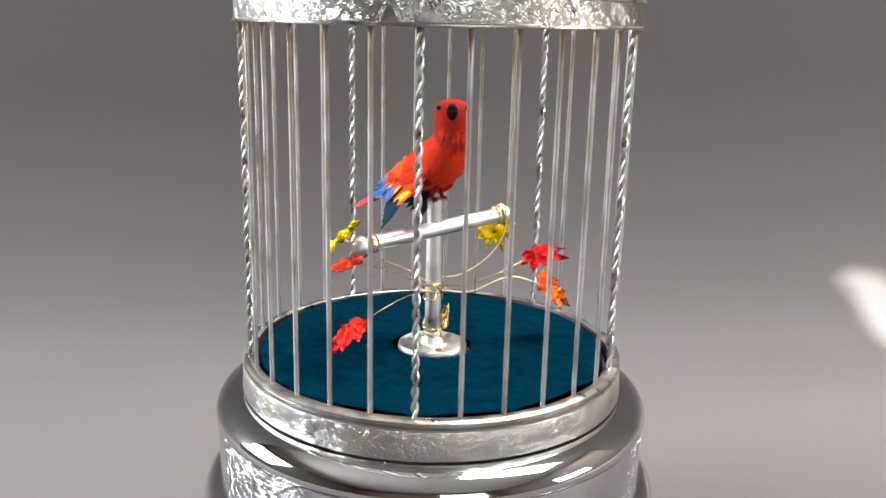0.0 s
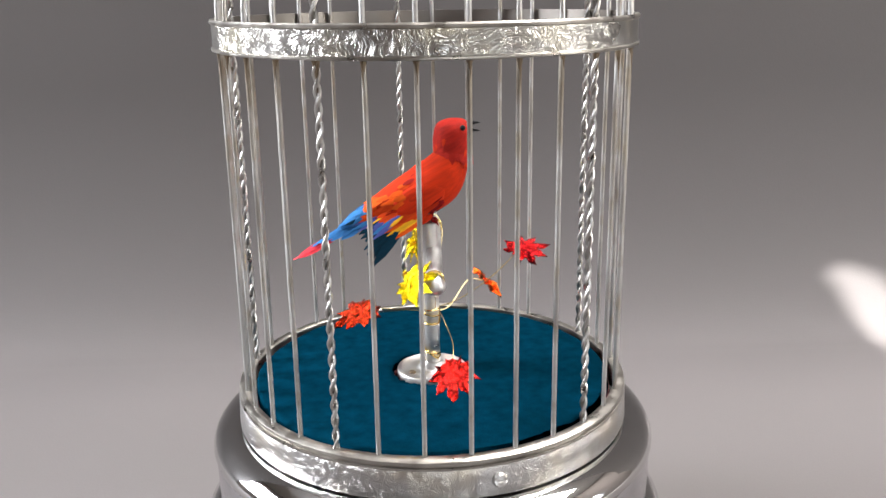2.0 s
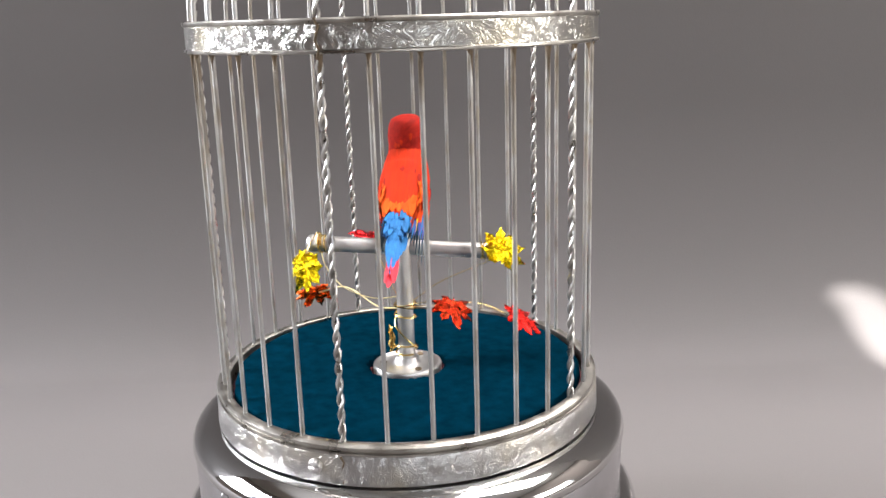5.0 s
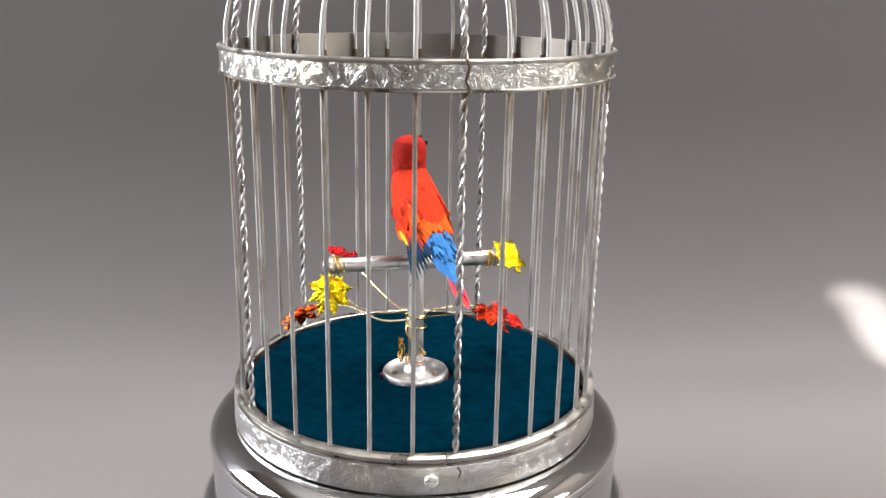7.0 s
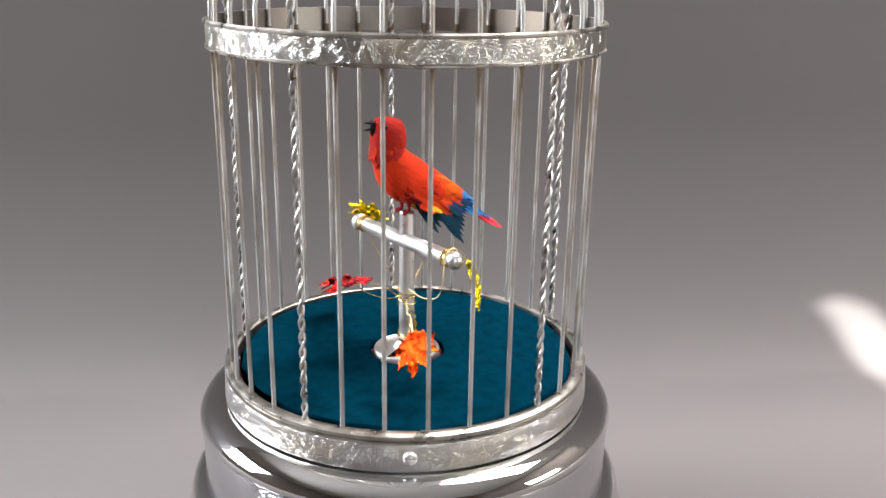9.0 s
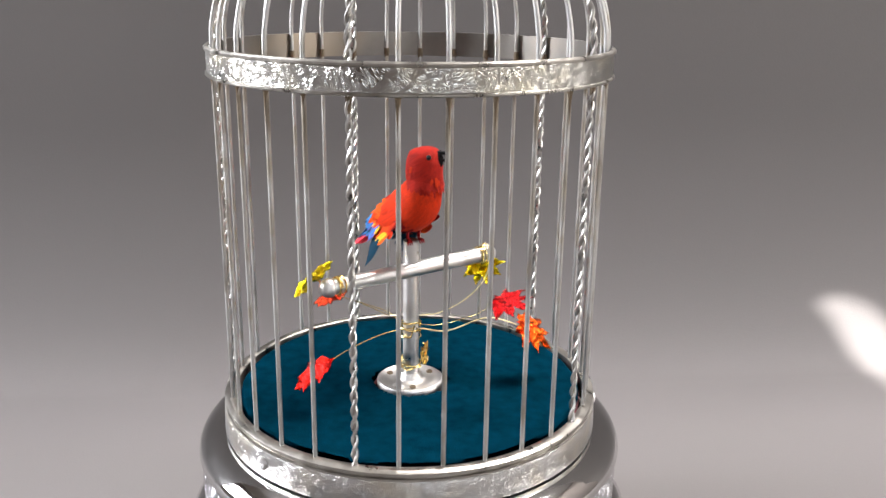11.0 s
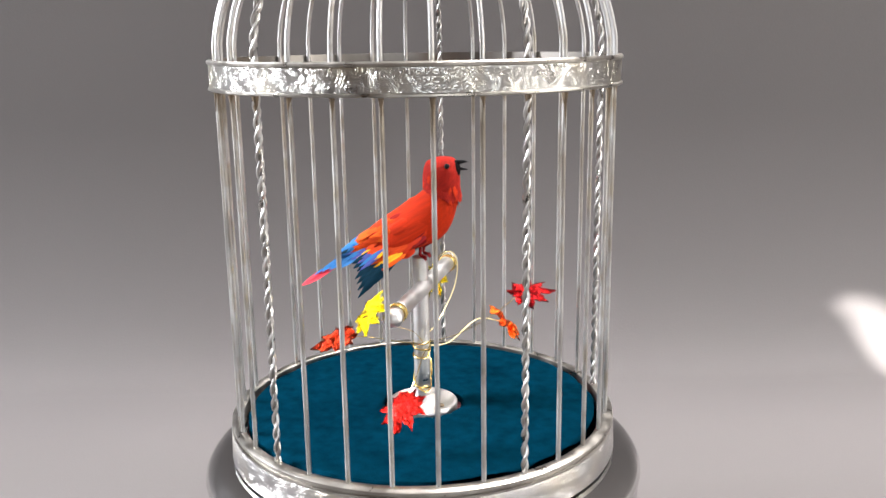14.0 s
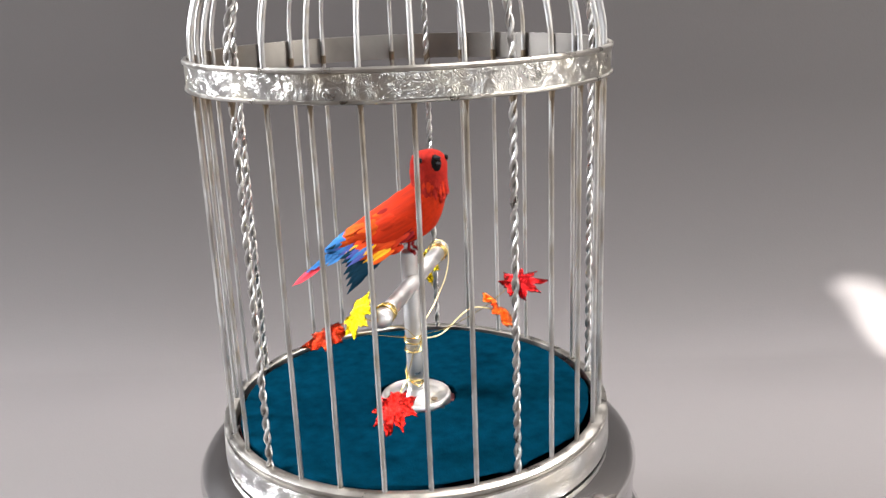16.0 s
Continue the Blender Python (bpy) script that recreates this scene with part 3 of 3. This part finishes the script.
        tube(bm, [round_at(phi + lean * f, BAR_R + out, RING_LO + z) for f, out, z in ((1, 0.00062, -run), (0.8, 0.00050, -0.6 * run), (0.5, 0.00030, -0.25 * run), (0, 0.0002, 0.0005), (0, 0.0002, 0.003))], [0.00008, 0.00030, 0.8 * wire, wire + 0.0003, 0.0010], 8)
        part("solder", bm, TARNISH, cage)
    bm = bmesh.new()
    lathe(bm, [(0.0, 0.1725), (0.0075, 0.1725), (0.0080, 0.1735), (0.0072, 0.1750), (0.0040, 0.1765), (0.0, 0.1770)], 48)
    part("cap", bm, BRUSHED, cage)
    return cage


def leaf_spray():
    """Foil leaves on gold wires that are wound round the post."""
    spray = tagged(new("leaf_spray"), "foil maple leaves on gold wires wound round a post", "artificial leaves")
    leaves = [
        (0.0100, FOIL_RED, (-0.0241, -0.0324, 0.0157), (-62, 58), (-0.5, -0.6, -0.5)),
        (0.0106, FOIL_ORANGE, (0.0416, 0.0114, 0.0202), (62, 48), (0.8, 0.1, -0.4)),
        (0.0100, FOIL_MAROON, (0.0355, -0.0115, 0.0379), (-50, 67), (0.8, -0.3, 0.1)),
        (0.0098, FOIL_RUST, (-0.0296, 0.0026, 0.0290), (-80, 70), (-0.8, 0.2, 0.0)),
        (0.0102, FOIL_YELLOW, (-0.0293, -0.0200, 0.0430), (-105, 38), (-0.4, -0.3, 0.8)),
        (0.0100, FOIL_YELLOW, (0.0202, 0.0275, 0.0377), (-162, 15), (0.2, 0.1, -0.8)),
    ]
    for size, mat, place, (phi, lift), up in leaves:
        n = round_at(phi, math.cos(radians(lift)), math.sin(radians(lift)))
        maple_leaf(size, mat, place, n, up, spray)
    ties = [
        [(0.0015, -0.0028, 0.021), (-0.006, -0.012, 0.022), (-0.015, -0.024, 0.020), (-0.0225, -0.0305, 0.0155)],
        [(0.0030, 0.0005, 0.020), (0.013, 0.003, 0.019), (0.027, 0.007, 0.024), (0.0400, 0.0110, 0.0200)],
        [(0.0030, -0.0010, 0.022), (0.012, -0.004, 0.024), (0.024, -0.008, 0.030), (0.0345, -0.0110, 0.0375)],
        [(-0.0030, 0.0005, 0.022), (-0.010, 0.001, 0.024), (-0.020, 0.002, 0.027), (-0.0285, 0.0026, 0.0287)],
        [(-0.0010, -0.0030, 0.023), (-0.008, -0.010, 0.030), (-0.018, -0.018, 0.036), (-0.0220, -0.0190, 0.0380), (-0.0285, -0.0195, 0.0425)],
        [(0.0232, 0.0175, 0.0462), (0.0222, 0.0205, 0.0480), (0.0210, 0.0235, 0.0460), (0.0203, 0.0265, 0.0420), (0.0202, 0.0275, 0.0385)],
    ]
    for k, line in enumerate(ties):
        bm = bmesh.new()
        tube(bm, spline(line, 8), 0.00026 if k == 1 else 0.00014, 6)
        part("wire", bm, STRAW if k == 1 else GOLD, spray)
    # a pale cord looped over the far end of the perch
    bm = bmesh.new()
    tube(bm, spline([(0.0030, 0.0015, 0.0245), (0.0090, 0.0075, 0.0240), (0.0170, 0.0140, 0.0275), (0.0232, 0.0172, 0.0345), (0.0252, 0.0180, 0.0420), (0.0243, 0.0192, 0.0470), (0.0222, 0.0210, 0.0476), (0.0200, 0.0225, 0.0445)], 8), 0.00021, 6)
    part("cord", bm, STRAW, spray, "pale gold cord")
    # windings on the post and round the perch's ends
    bm = bmesh.new()
    pts = []
    for k in range(78):
        a = k * 0.45
        z = 0.0200 + 0.0026 * math.sin(k * 0.11 + 0.4) if k < 40 else 0.0215 - 0.0160 * min(1, (k - 40) / 12) + 0.0016 * math.sin(k * 0.23)
        r = 0.0034 + 0.0005 * math.sin(k * 0.9)
        pts.append((r * math.cos(a), r * math.sin(a), z))
    tube(bm, pts, 0.00030, 6)
    part("winding", bm, GOLD, spray)
    for phi, base in ((-44, Vector((-0.0195, -0.0206, 0.0414))), (130, Vector((0.0214, 0.0189, 0.0438)))):
        bm = bmesh.new()
        d = round_at(phi, 1, 0)
        side = Vector((0, 0, 1)).cross(d)
        pts = [base + d * (0.0012 * math.sin(k * 0.19)) + side * 0.0031 * math.cos(k * 0.5) + Vector((0, 0, 0.0031 * math.sin(k * 0.5))) for k in range(42)]
        tube(bm, pts, 0.00028, 6)
        part("winding", bm, GOLD, spray)
    # a crinkled gold tuft at the foot of the post
    bm = bmesh.new()
    rng = random.Random(8)
    pts = [Vector((0.0042 * math.cos(2.2) + rng.uniform(-0.0012, 0.0012), -0.0048 + rng.uniform(-0.0012, 0.0012), 0.004 + 0.010 * rng.random())) for _ in range(26)]
    tube(bm, spline(pts, 4), 0.00032, 5)
    bm.transform(Matrix.Rotation(radians(155), 4, "Z"))
    part("tuft", bm, GOLD, spray)
    return spray

# ---- the bird ----
HEADING = 46.0
PERCH_TOP = Vector((0, 0, 0.0534))


def feather(bm, base, way, face, length, width, index=0, droop=0.10, tip=0.5, arch=0.10):
    """A vaned feather from base along way, its upper side to face: a shaft ridge, tapered ends, a slight droop."""
    way, face = Vector(way).normalized(), Vector(face)
    face = (face - way * face.dot(way)).normalized()
    side = way.cross(face)
    base = Vector(base)
    shape = [(0.0, 0.35), (0.18, 0.80), (0.42, 1.0), (0.66, 0.95), (0.84, tip + 0.2), (0.95, tip * 0.75), (1.0, 0.12)]
    rows = []
    for s, w in shape:
        mid = base + way * length * s - face * length * droop * s * s
        w *= width / 2
        rows.append([bm.verts.new(mid + side * w - face * w * arch), bm.verts.new(mid + face * width * 0.04), bm.verts.new(mid - side * w - face * w * arch)])
    for a, b in zip(rows, rows[1:]):
        for k in (0, 1):
            bm.faces.new((a[k], a[k + 1], b[k + 1], b[k])).material_index = index


def loft(bm, sections, seg=28, index=0):
    """A closed body through (centre x, centre z, half width, half depth), square to its spine in the x-z plane."""
    rings = []
    for i, (x, z, w, h) in enumerate(sections):
        x0, z0 = sections[max(i - 1, 0)][:2]
        x1, z1 = sections[min(i + 1, len(sections) - 1)][:2]
        d = Vector((x1 - x0, 0, z1 - z0)).normalized()
        n = Vector((-d.z, 0, d.x))
        rings.append([bm.verts.new(Vector((x, 0, z)) + n * h * math.cos(a) + Vector((0, w * math.sin(a), 0))) for a in (2 * math.pi * k / seg for k in range(seg))])
    for a, b in zip(rings, rings[1:]):
        for k in range(seg):
            bm.faces.new((a[k], a[(k + 1) % seg], b[(k + 1) % seg], b[k])).material_index = index
    bm.faces.new(rings[0]).material_index = index
    bm.faces.new(rings[-1][::-1]).material_index = index


def smooth_sections(sec, steps=4):
    pts = spline([Vector(s[:3]) for s in sec], steps)
    dep = spline([Vector((s[3], 0, 0)) for s in sec], steps)
    return [(p.x, p.y, max(p.z, 2e-4), max(d.x, 2e-4)) for p, d in zip(pts, dep)]


MM = 0.001
BODY = [(9.0, 25.5, 4.6, 4.8), (8.2, 22.5, 5.8, 5.6), (6.3, 18.5, 7.2, 7.0), (3.2, 14.2, 8.2, 8.4), (-1.5, 11.0, 8.5, 8.3), (-7.5, 8.8, 7.8, 6.8), (-13.5, 6.6, 6.4, 5.0), (-19.0, 4.2, 4.8, 3.3), (-23.0, 2.2, 3.4, 1.8), (-25.0, 1.2, 2.0, 0.9)]
HEAD = [(9.4, 20.0, 3.6, 3.4), (8.6, 22.0, 5.6, 5.8), (8.0, 25.0, 6.0, 6.3), (8.0, 28.0, 6.1, 6.3), (8.3, 30.5, 6.0, 6.0), (8.6, 32.3, 5.3, 5.3), (8.7, 33.5, 4.1, 4.2), (8.7, 34.2, 2.5, 2.6), (8.7, 34.4, 0.8, 0.8)]
NECK = Vector((8.0, 0.0, 24.0)) * MM


def plumage(bm, sections, count, size, rng, index_of, lift=0.30, keep=None):
    """Small overlapping feathers over a lofted form."""
    for _ in range(count):
        i = rng.uniform(0, len(sections) - 1.01)
        j, f = int(i), i - int(i)
        a, b = sections[j], sections[j + 1]
        x, z, w, h = [p + (q - p) * f for p, q in zip(a, b)]
        d = Vector((b[0] - a[0], 0, b[1] - a[1])).normalized()
        n = Vector((-d.z, 0, d.x))
        t = rng.uniform(0, 2 * math.pi)
        out = (n * math.cos(t) * w + Vector((0, math.sin(t) * h, 0))).normalized()
        place = Vector((x, 0, z)) + n * h * math.cos(t) + Vector((0, w * math.sin(t), 0))
        if keep and not keep(place):
            continue
        way = (d + out * lift * rng.uniform(0.2, 1.0) + Vector((0, rng.uniform(-0.15, 0.15), 0))).normalized()
        s = size * rng.uniform(0.6, 1.3)
        feather(bm, (place - out * 0.25 * 1) * 1.0, way, out, s, s * 0.34, index_of(place), 0.12, 0.5)


def wing(side, parent):
    """One folded wing: red coverts over yellow, blue and dark teal flight feathers, each of these a piece of its own."""
    rng = random.Random(21 if side > 0 else 22)
    y = side
    bm = bmesh.new()  # the arm of the wing, under its feathers
    loft(bm, [(5.0, 13.5, 0.6, 1.0), (3.0, 12.5, 1.2, 3.6), (-2.0, 10.0, 1.3, 5.0), (-7.0, 7.8, 1.1, 4.2), (-11.0, 6.0, 0.6, 2.0)], 16)
    bmesh.ops.translate(bm, verts=bm.verts[:], vec=(0, y * 7.2, 0))
    bm.transform(Matrix.Scale(MM, 4))
    w = part("wing", bm, RED, parent, "red feathered wing with yellow, blue and teal quills")
    for row in range(7):  # red coverts in overlapping rows, lowest first
        v = row / 6
        for k in range(10):
            u = (k + 0.5 * (row % 2)) / 10
            if row < 2 and u < 0.3:
                continue
            bm = bmesh.new()
            feather(bm, (4.5 - 14.0 * u + rng.uniform(-0.4, 0.4), y * (8.6 - 1.3 * u + 0.2 * v - 3.0 * v * v), 4.8 + 11.6 * v - 2.8 * u), (-0.86, y * (-0.07 + rng.uniform(-0.02, 0.02)), -0.46 + rng.uniform(-0.04, 0.04)), (0, y, 0.25 + 0.8 * v), (8.0 if row < 2 and u < 0.75 else 10.5) - 1.5 * rng.random(), 2.5, 0, 0.02, 0.45)
            bm.transform(Matrix.Scale(MM, 4))
            part("feather", bm, CRIMSON_SHADE if u < 0.06 and v < 0.7 else ORANGE if v > 0.7 and u > 0.4 else SCARLET if u + 0.3 * v > 0.45 else RED, w)
    quills = []
    for k in range(7):  # dark teal primaries
        quills.append(((-8.0 - 0.9 * k, y * (7.2 - 0.4 * k), 1.2 + 0.3 * k), (-0.64 - 0.03 * k, y * (0.10 - 0.03 * k), -0.80 + 0.05 * k), (0.1, y, 0.1), 18.5 - 1.2 * k + rng.uniform(-1.2, 1.2), 3.0, TEAL))
    for k in range(8):  # blue secondaries
        quills.append(((-9.5 - 1.0 * k, y * (7.8 - 0.5 * k), 3.4 + 0.12 * k), (-0.82, y * 0.02, -0.62 + 0.05 * k), (0, y, 0.25), 13.0 + rng.uniform(-2.5, 1.0), 1.6, ((BLUE, SKYBLUE, BLUE, TEAL) if y < 0 else (TEAL, TEAL, NAVY, TEAL))[k % 4]))
        quills.append(((-8.9 - 1.0 * k, y * (8.0 - 0.5 * k), 3.8 + 0.12 * k), (-0.82, y * 0.02, -0.66 + 0.06 * k), (0, y, 0.25), 7.5 + rng.uniform(-2.5, 2.0), 1.15, ((YELLOW, BLUE, ORANGE, BLUE) if y < 0 else (RED, SCARLET, RED, NAVY))[k % 4]))
    for k in range(8):  # yellow row
        quills.append(((-2.5 - 1.25 * k, y * (8.4 - 0.28 * k), 2.4 + 0.30 * k), (-0.80 + rng.uniform(-0.05, 0.05), y * -0.02, -0.55 + 0.02 * k), (0, y, 0.3), (6.5 if y > 0 else 11.5) + rng.uniform(-2.5, 1.5), 1.6, YELLOW if k % 3 else ORANGE))
    for base, way, face, length, width, mat in quills:
        q = bmesh.new()
        feather(q, base, way, face, length, width, 0, 0.05, 0.28)
        q.transform(Matrix.Scale(MM, 4))
        part("feather", q, mat, w)


def parrot():
    bird = tagged(new("parrot"), "small red toy parrot with feathered wings on a post", "bird")
    rng = random.Random(11)
    bm = bmesh.new()
    sec = smooth_sections(BODY)
    loft(bm, sec)

    def tone(p):
        if p.x < -19.0:
            return 3
        if p.x < -5.0 and p.z > 8.0 + 0.42 * (p.x + 6):
            return 2 if rng.random() < 0.75 else 5
        # shade of breast and belly is painted in as the darkest red
        return 1 if p.z + rng.uniform(-4, 4) < 14.5 and p.x > -1 else 0 if rng.random() < 0.7 else 6
    plumage(bm, sec, 800, 5.0, rng, tone, 0.10, lambda p: not (p.x < -4 and abs(p.y) < 5.5 and p.z > 13.0 + 0.42 * (p.x + 6)))
    for row in range(7):  # orange mantle over the rump
        for k in range(5):
            v = (k - 2 + 0.5 * (row % 2) - 0.25) / 2.2
            feather(bm, (-13.0 + 2.2 * row, v * 4.4, 11.9 + 1.45 * row - v * v * 1.2), (-0.86, v * 0.01, -0.50), (0.35, v * 0.4, 1), 10.5, 3.0, 2 if row < 3 else 5, 0.02, 0.4)
    for k in range(16):  # green-blue rump
        v = rng.uniform(-1, 1)
        feather(bm, (-18.5 - 2.0 * rng.random(), v * 2.8, 5.9 - v * v * 1.4), (-0.86, v * 0.02, -0.48), (0.3, v * 0.5, 1), 7.5, 2.2, 3, 0.02, 0.6)
    bm.transform(Matrix.Scale(MM, 4))
    body = part("body", bm, [RED, CRIMSON_SHADE, ORANGE, SKYBLUE, YELLOW, SCARLET, RUBY], bird, "scarlet feathered body with an orange back")
    for side in (-1, 1):
        wing(side, bird)
    # feet on the post
    for side in (-1, 1):
        bm = bmesh.new()
        tube(bm, [(1 * MM, side * 2.4 * MM, 4 * MM), (0.6 * MM, side * 2.2 * MM, 1.2 * MM), (1.6 * MM, side * 2.0 * MM, 0.2 * MM)], 0.0006, 6)
        for t in (-0.5, 0.3, 1.1):
            tube(bm, [(0.8 * MM, side * 2.1 * MM, 0.6 * MM), (2.4 * MM, side * (2.1 + t) * MM, 0.2 * MM), (2.9 * MM, side * (2.1 + t) * MM, -0.9 * MM)], [0.00045, 0.0004, 0.00015], 5)
        part("foot", bm, CRIMSON_SHADE, bird)
    # tail, which wags about its root
    quills = []
    for k in range(9):
        off = k - 4
        bm = bmesh.new()
        feather(bm, (0.5, off * 0.55, 1.2 - off * off * 0.20), (-1, off * 0.02, -0.03), (0, off * 0.3, 1), 25.0 - abs(off) * 3.2, 2.8, 0, 0.02, 0.4)
        quills.append((bm, SKYBLUE))
    for k in range(3):
        bm = bmesh.new()
        feather(bm, (-10.0, (k - 1) * 0.8, -0.7), (-1, (k - 1) * 0.03, 0.0), (0, (k - 1) * 1.2, 1), 19.5 - abs(k - 1) * 2.0, 3.4, 0, 0.0, 0.5)
        quills.append((bm, PINK))
    bm = bmesh.new()
    ball(bm, (-1.0 * MM, 0, 0.4 * MM), (3.0 * MM, 2.2 * MM, 1.2 * MM), 14)
    tail = part("tail", bm, SKYBLUE, bird, "long blue tail with a pink-red tip")
    for q, mat in quills:
        q.transform(Matrix.Scale(MM, 4))
        part("feather", q, mat, tail)
    # head, which turns on the neck
    bm = bmesh.new()
    sec = smooth_sections(HEAD)
    loft(bm, sec)
    flip = sec[::-1]
    plumage(bm, flip, 800, 3.4, rng, lambda p: 1 if rng.random() < 0.35 else 0, 0.18, lambda p: not (p.x > 12.0 and p.z > 29.0))
    for k in range(20):  # throat tuft and ruff
        a = (k - 10) * 0.314
        feather(bm, (8 + 5.6 * math.cos(a), 5.6 * math.sin(a), 25.5), (0.18 * math.cos(a), 0.18 * math.sin(a), -1), (math.cos(a), math.sin(a), 0.2), 4.4 + 1.6 * rng.random(), 2.4, 0, 0.0, 0.5)
    bm.transform(Matrix.Translation(-NECK) @ Matrix.Scale(MM, 4))
    head = part("head", bm, [RUBY, RED], bird, "crimson feathered head")
    bm = bmesh.new()
    ball(bm, (Vector((12.7, 0, 30.2)) * MM - NECK), (2.0 * MM, 2.2 * MM, 3.2 * MM), 18)
    for k in range(26):  # ragged edge of short feathers
        a = 2 * math.pi * k / 26 + rng.uniform(-0.1, 0.1)
        out = Vector((-1.0, math.cos(a), math.sin(a)))
        feather(bm, (Vector((14.1, 1.3 * math.cos(a), 30.2 + 2.2 * math.sin(a))) * MM - NECK), out, (1, 0.4 * math.cos(a), 0.4 * math.sin(a)), rng.uniform(1.2, 2.4) * MM, 0.8 * MM, 0, 0.1, 0.3)
    part("mouth", bm, SOOT, head, "black face patch round the beak")
    for side in (-1, 1):
        bm = bmesh.new()
        ball(bm, (Vector((11.6, side * 4.75, 31.9)) * MM - NECK), (0.9 * MM, 0.7 * MM, 0.9 * MM), 16)
        part("eye", bm, BLACK, head, "glossy black bead eye")
    bm = bmesh.new()
    p = [Vector(v) * MM - NECK for v in ((12.8, 0, 32.5), (14.0, 0, 32.7), (15.3, 0, 32.9), (16.3, 0, 33.0), (17.2, 0, 32.9))]
    tube(bm, p, [0.95 * MM, 0.75 * MM, 0.55 * MM, 0.36 * MM, 0.1 * MM], 10)
    part("upper_beak", bm, BLACK, head)
    bm = bmesh.new()
    p = [Vector(v) * MM for v in ((0, 0, 0), (1.4, 0, -0.1), (2.6, 0, 0.05), (3.6, 0, 0.2), (4.3, 0, 0.3))]
    tube(bm, p, [0.75 * MM, 0.6 * MM, 0.45 * MM, 0.3 * MM, 0.1 * MM], 10)
    beak = part("lower_beak", bm, BLACK, head)
    return bird, tail, head, beak


cage = birdcage()
spray = leaf_spray()
bird, tail, head, lower_beak = parrot()

# seconds, turn of the head from the body in degrees
HEAD_ROWS = [(0, -45), (0.2, -57), (0.5, -70), (0.8, -50), (1, -28), (1.5, -6), (2, -5), (2.5, -6), (3, -38), (3.5, -48), (4, -44), (4.2, -46), (6.3, -38), (7, -52), (7.5, -66), (7.7, -64), (8, -36), (8.2, -16), (8.5, -12), (9, -4), (9.2, 10), (9.5, 32), (10, 44), (10.2, 47), (12.3, 10), (12.5, 14), (13, 14), (13.5, 14), (13.8, 16), (14, -4), (14.5, -2), (15, -10), (15.4, -16), (15.6, -22), (15.8, -28), (15.9, -38), (16, -48)]
# seconds, opening of the beak in degrees
BEAK_ROWS = [(0, 6), (0.5, 8), (1, 16), (1.5, 26), (2, 20), (2.5, 30), (3, 18), (3.5, 24), (4, 8), (4.2, 12), (5, 22), (6.3, 8), (7, 6), (8, 5), (8.5, 14), (9, 16), (9.5, 8), (10.2, 12), (11.2, 24), (12.3, 28), (12.5, 30), (13, 14), (13.5, 22), (13.8, 16), (14, 18), (14.5, 30), (15, 24), (15.5, 10), (16, 8)]
# seconds, lift of the tail in degrees
TAIL_ROWS = [(0, 3), (1.5, 1), (4, 2), (4.2, 4), (6.3, 0), (7.5, 0), (8, -3), (9, -3), (10.2, -1), (12.3, -6), (12.5, -4), (13.5, 0), (14, -2), (14.5, -6), (15.2, -6), (16, -6)]


def motions():
    """The cage is turned by hand; the bird and the leaves go with it, and the bird turns its head, sings and wags its tail."""
    poses = [(t, pose(x, y, z, rx, ry, rz)) for t, x, y, z, rx, ry, rz in CAGE_ROWS]
    walk(cage, poses)
    walk(spray, poses)
    seat = Matrix.Translation(PERCH_TOP) @ pose(0, 0, 0, 0, 0, HEADING - 90)
    walk(bird, [(t, m @ seat) for t, m in poses])
    walk(head, [(t, Matrix.Translation(NECK) @ pose(0, 0, 0, 0, 0, turn)) for t, turn in HEAD_ROWS])
    hinge = Vector((13.0, 0, 31.0)) * MM - NECK
    walk(lower_beak, [(t, Matrix.Translation(hinge) @ pose(0, 0, 0, 0, gape - 6, 0)) for t, gape in BEAK_ROWS])
    root = Vector((-21.0, 0, 3.0)) * MM
    walk(tail, [(t, Matrix.Translation(root) @ pose(0, 0, 0, 0, -(31 - lift), 0)) for t, lift in TAIL_ROWS])


motions()
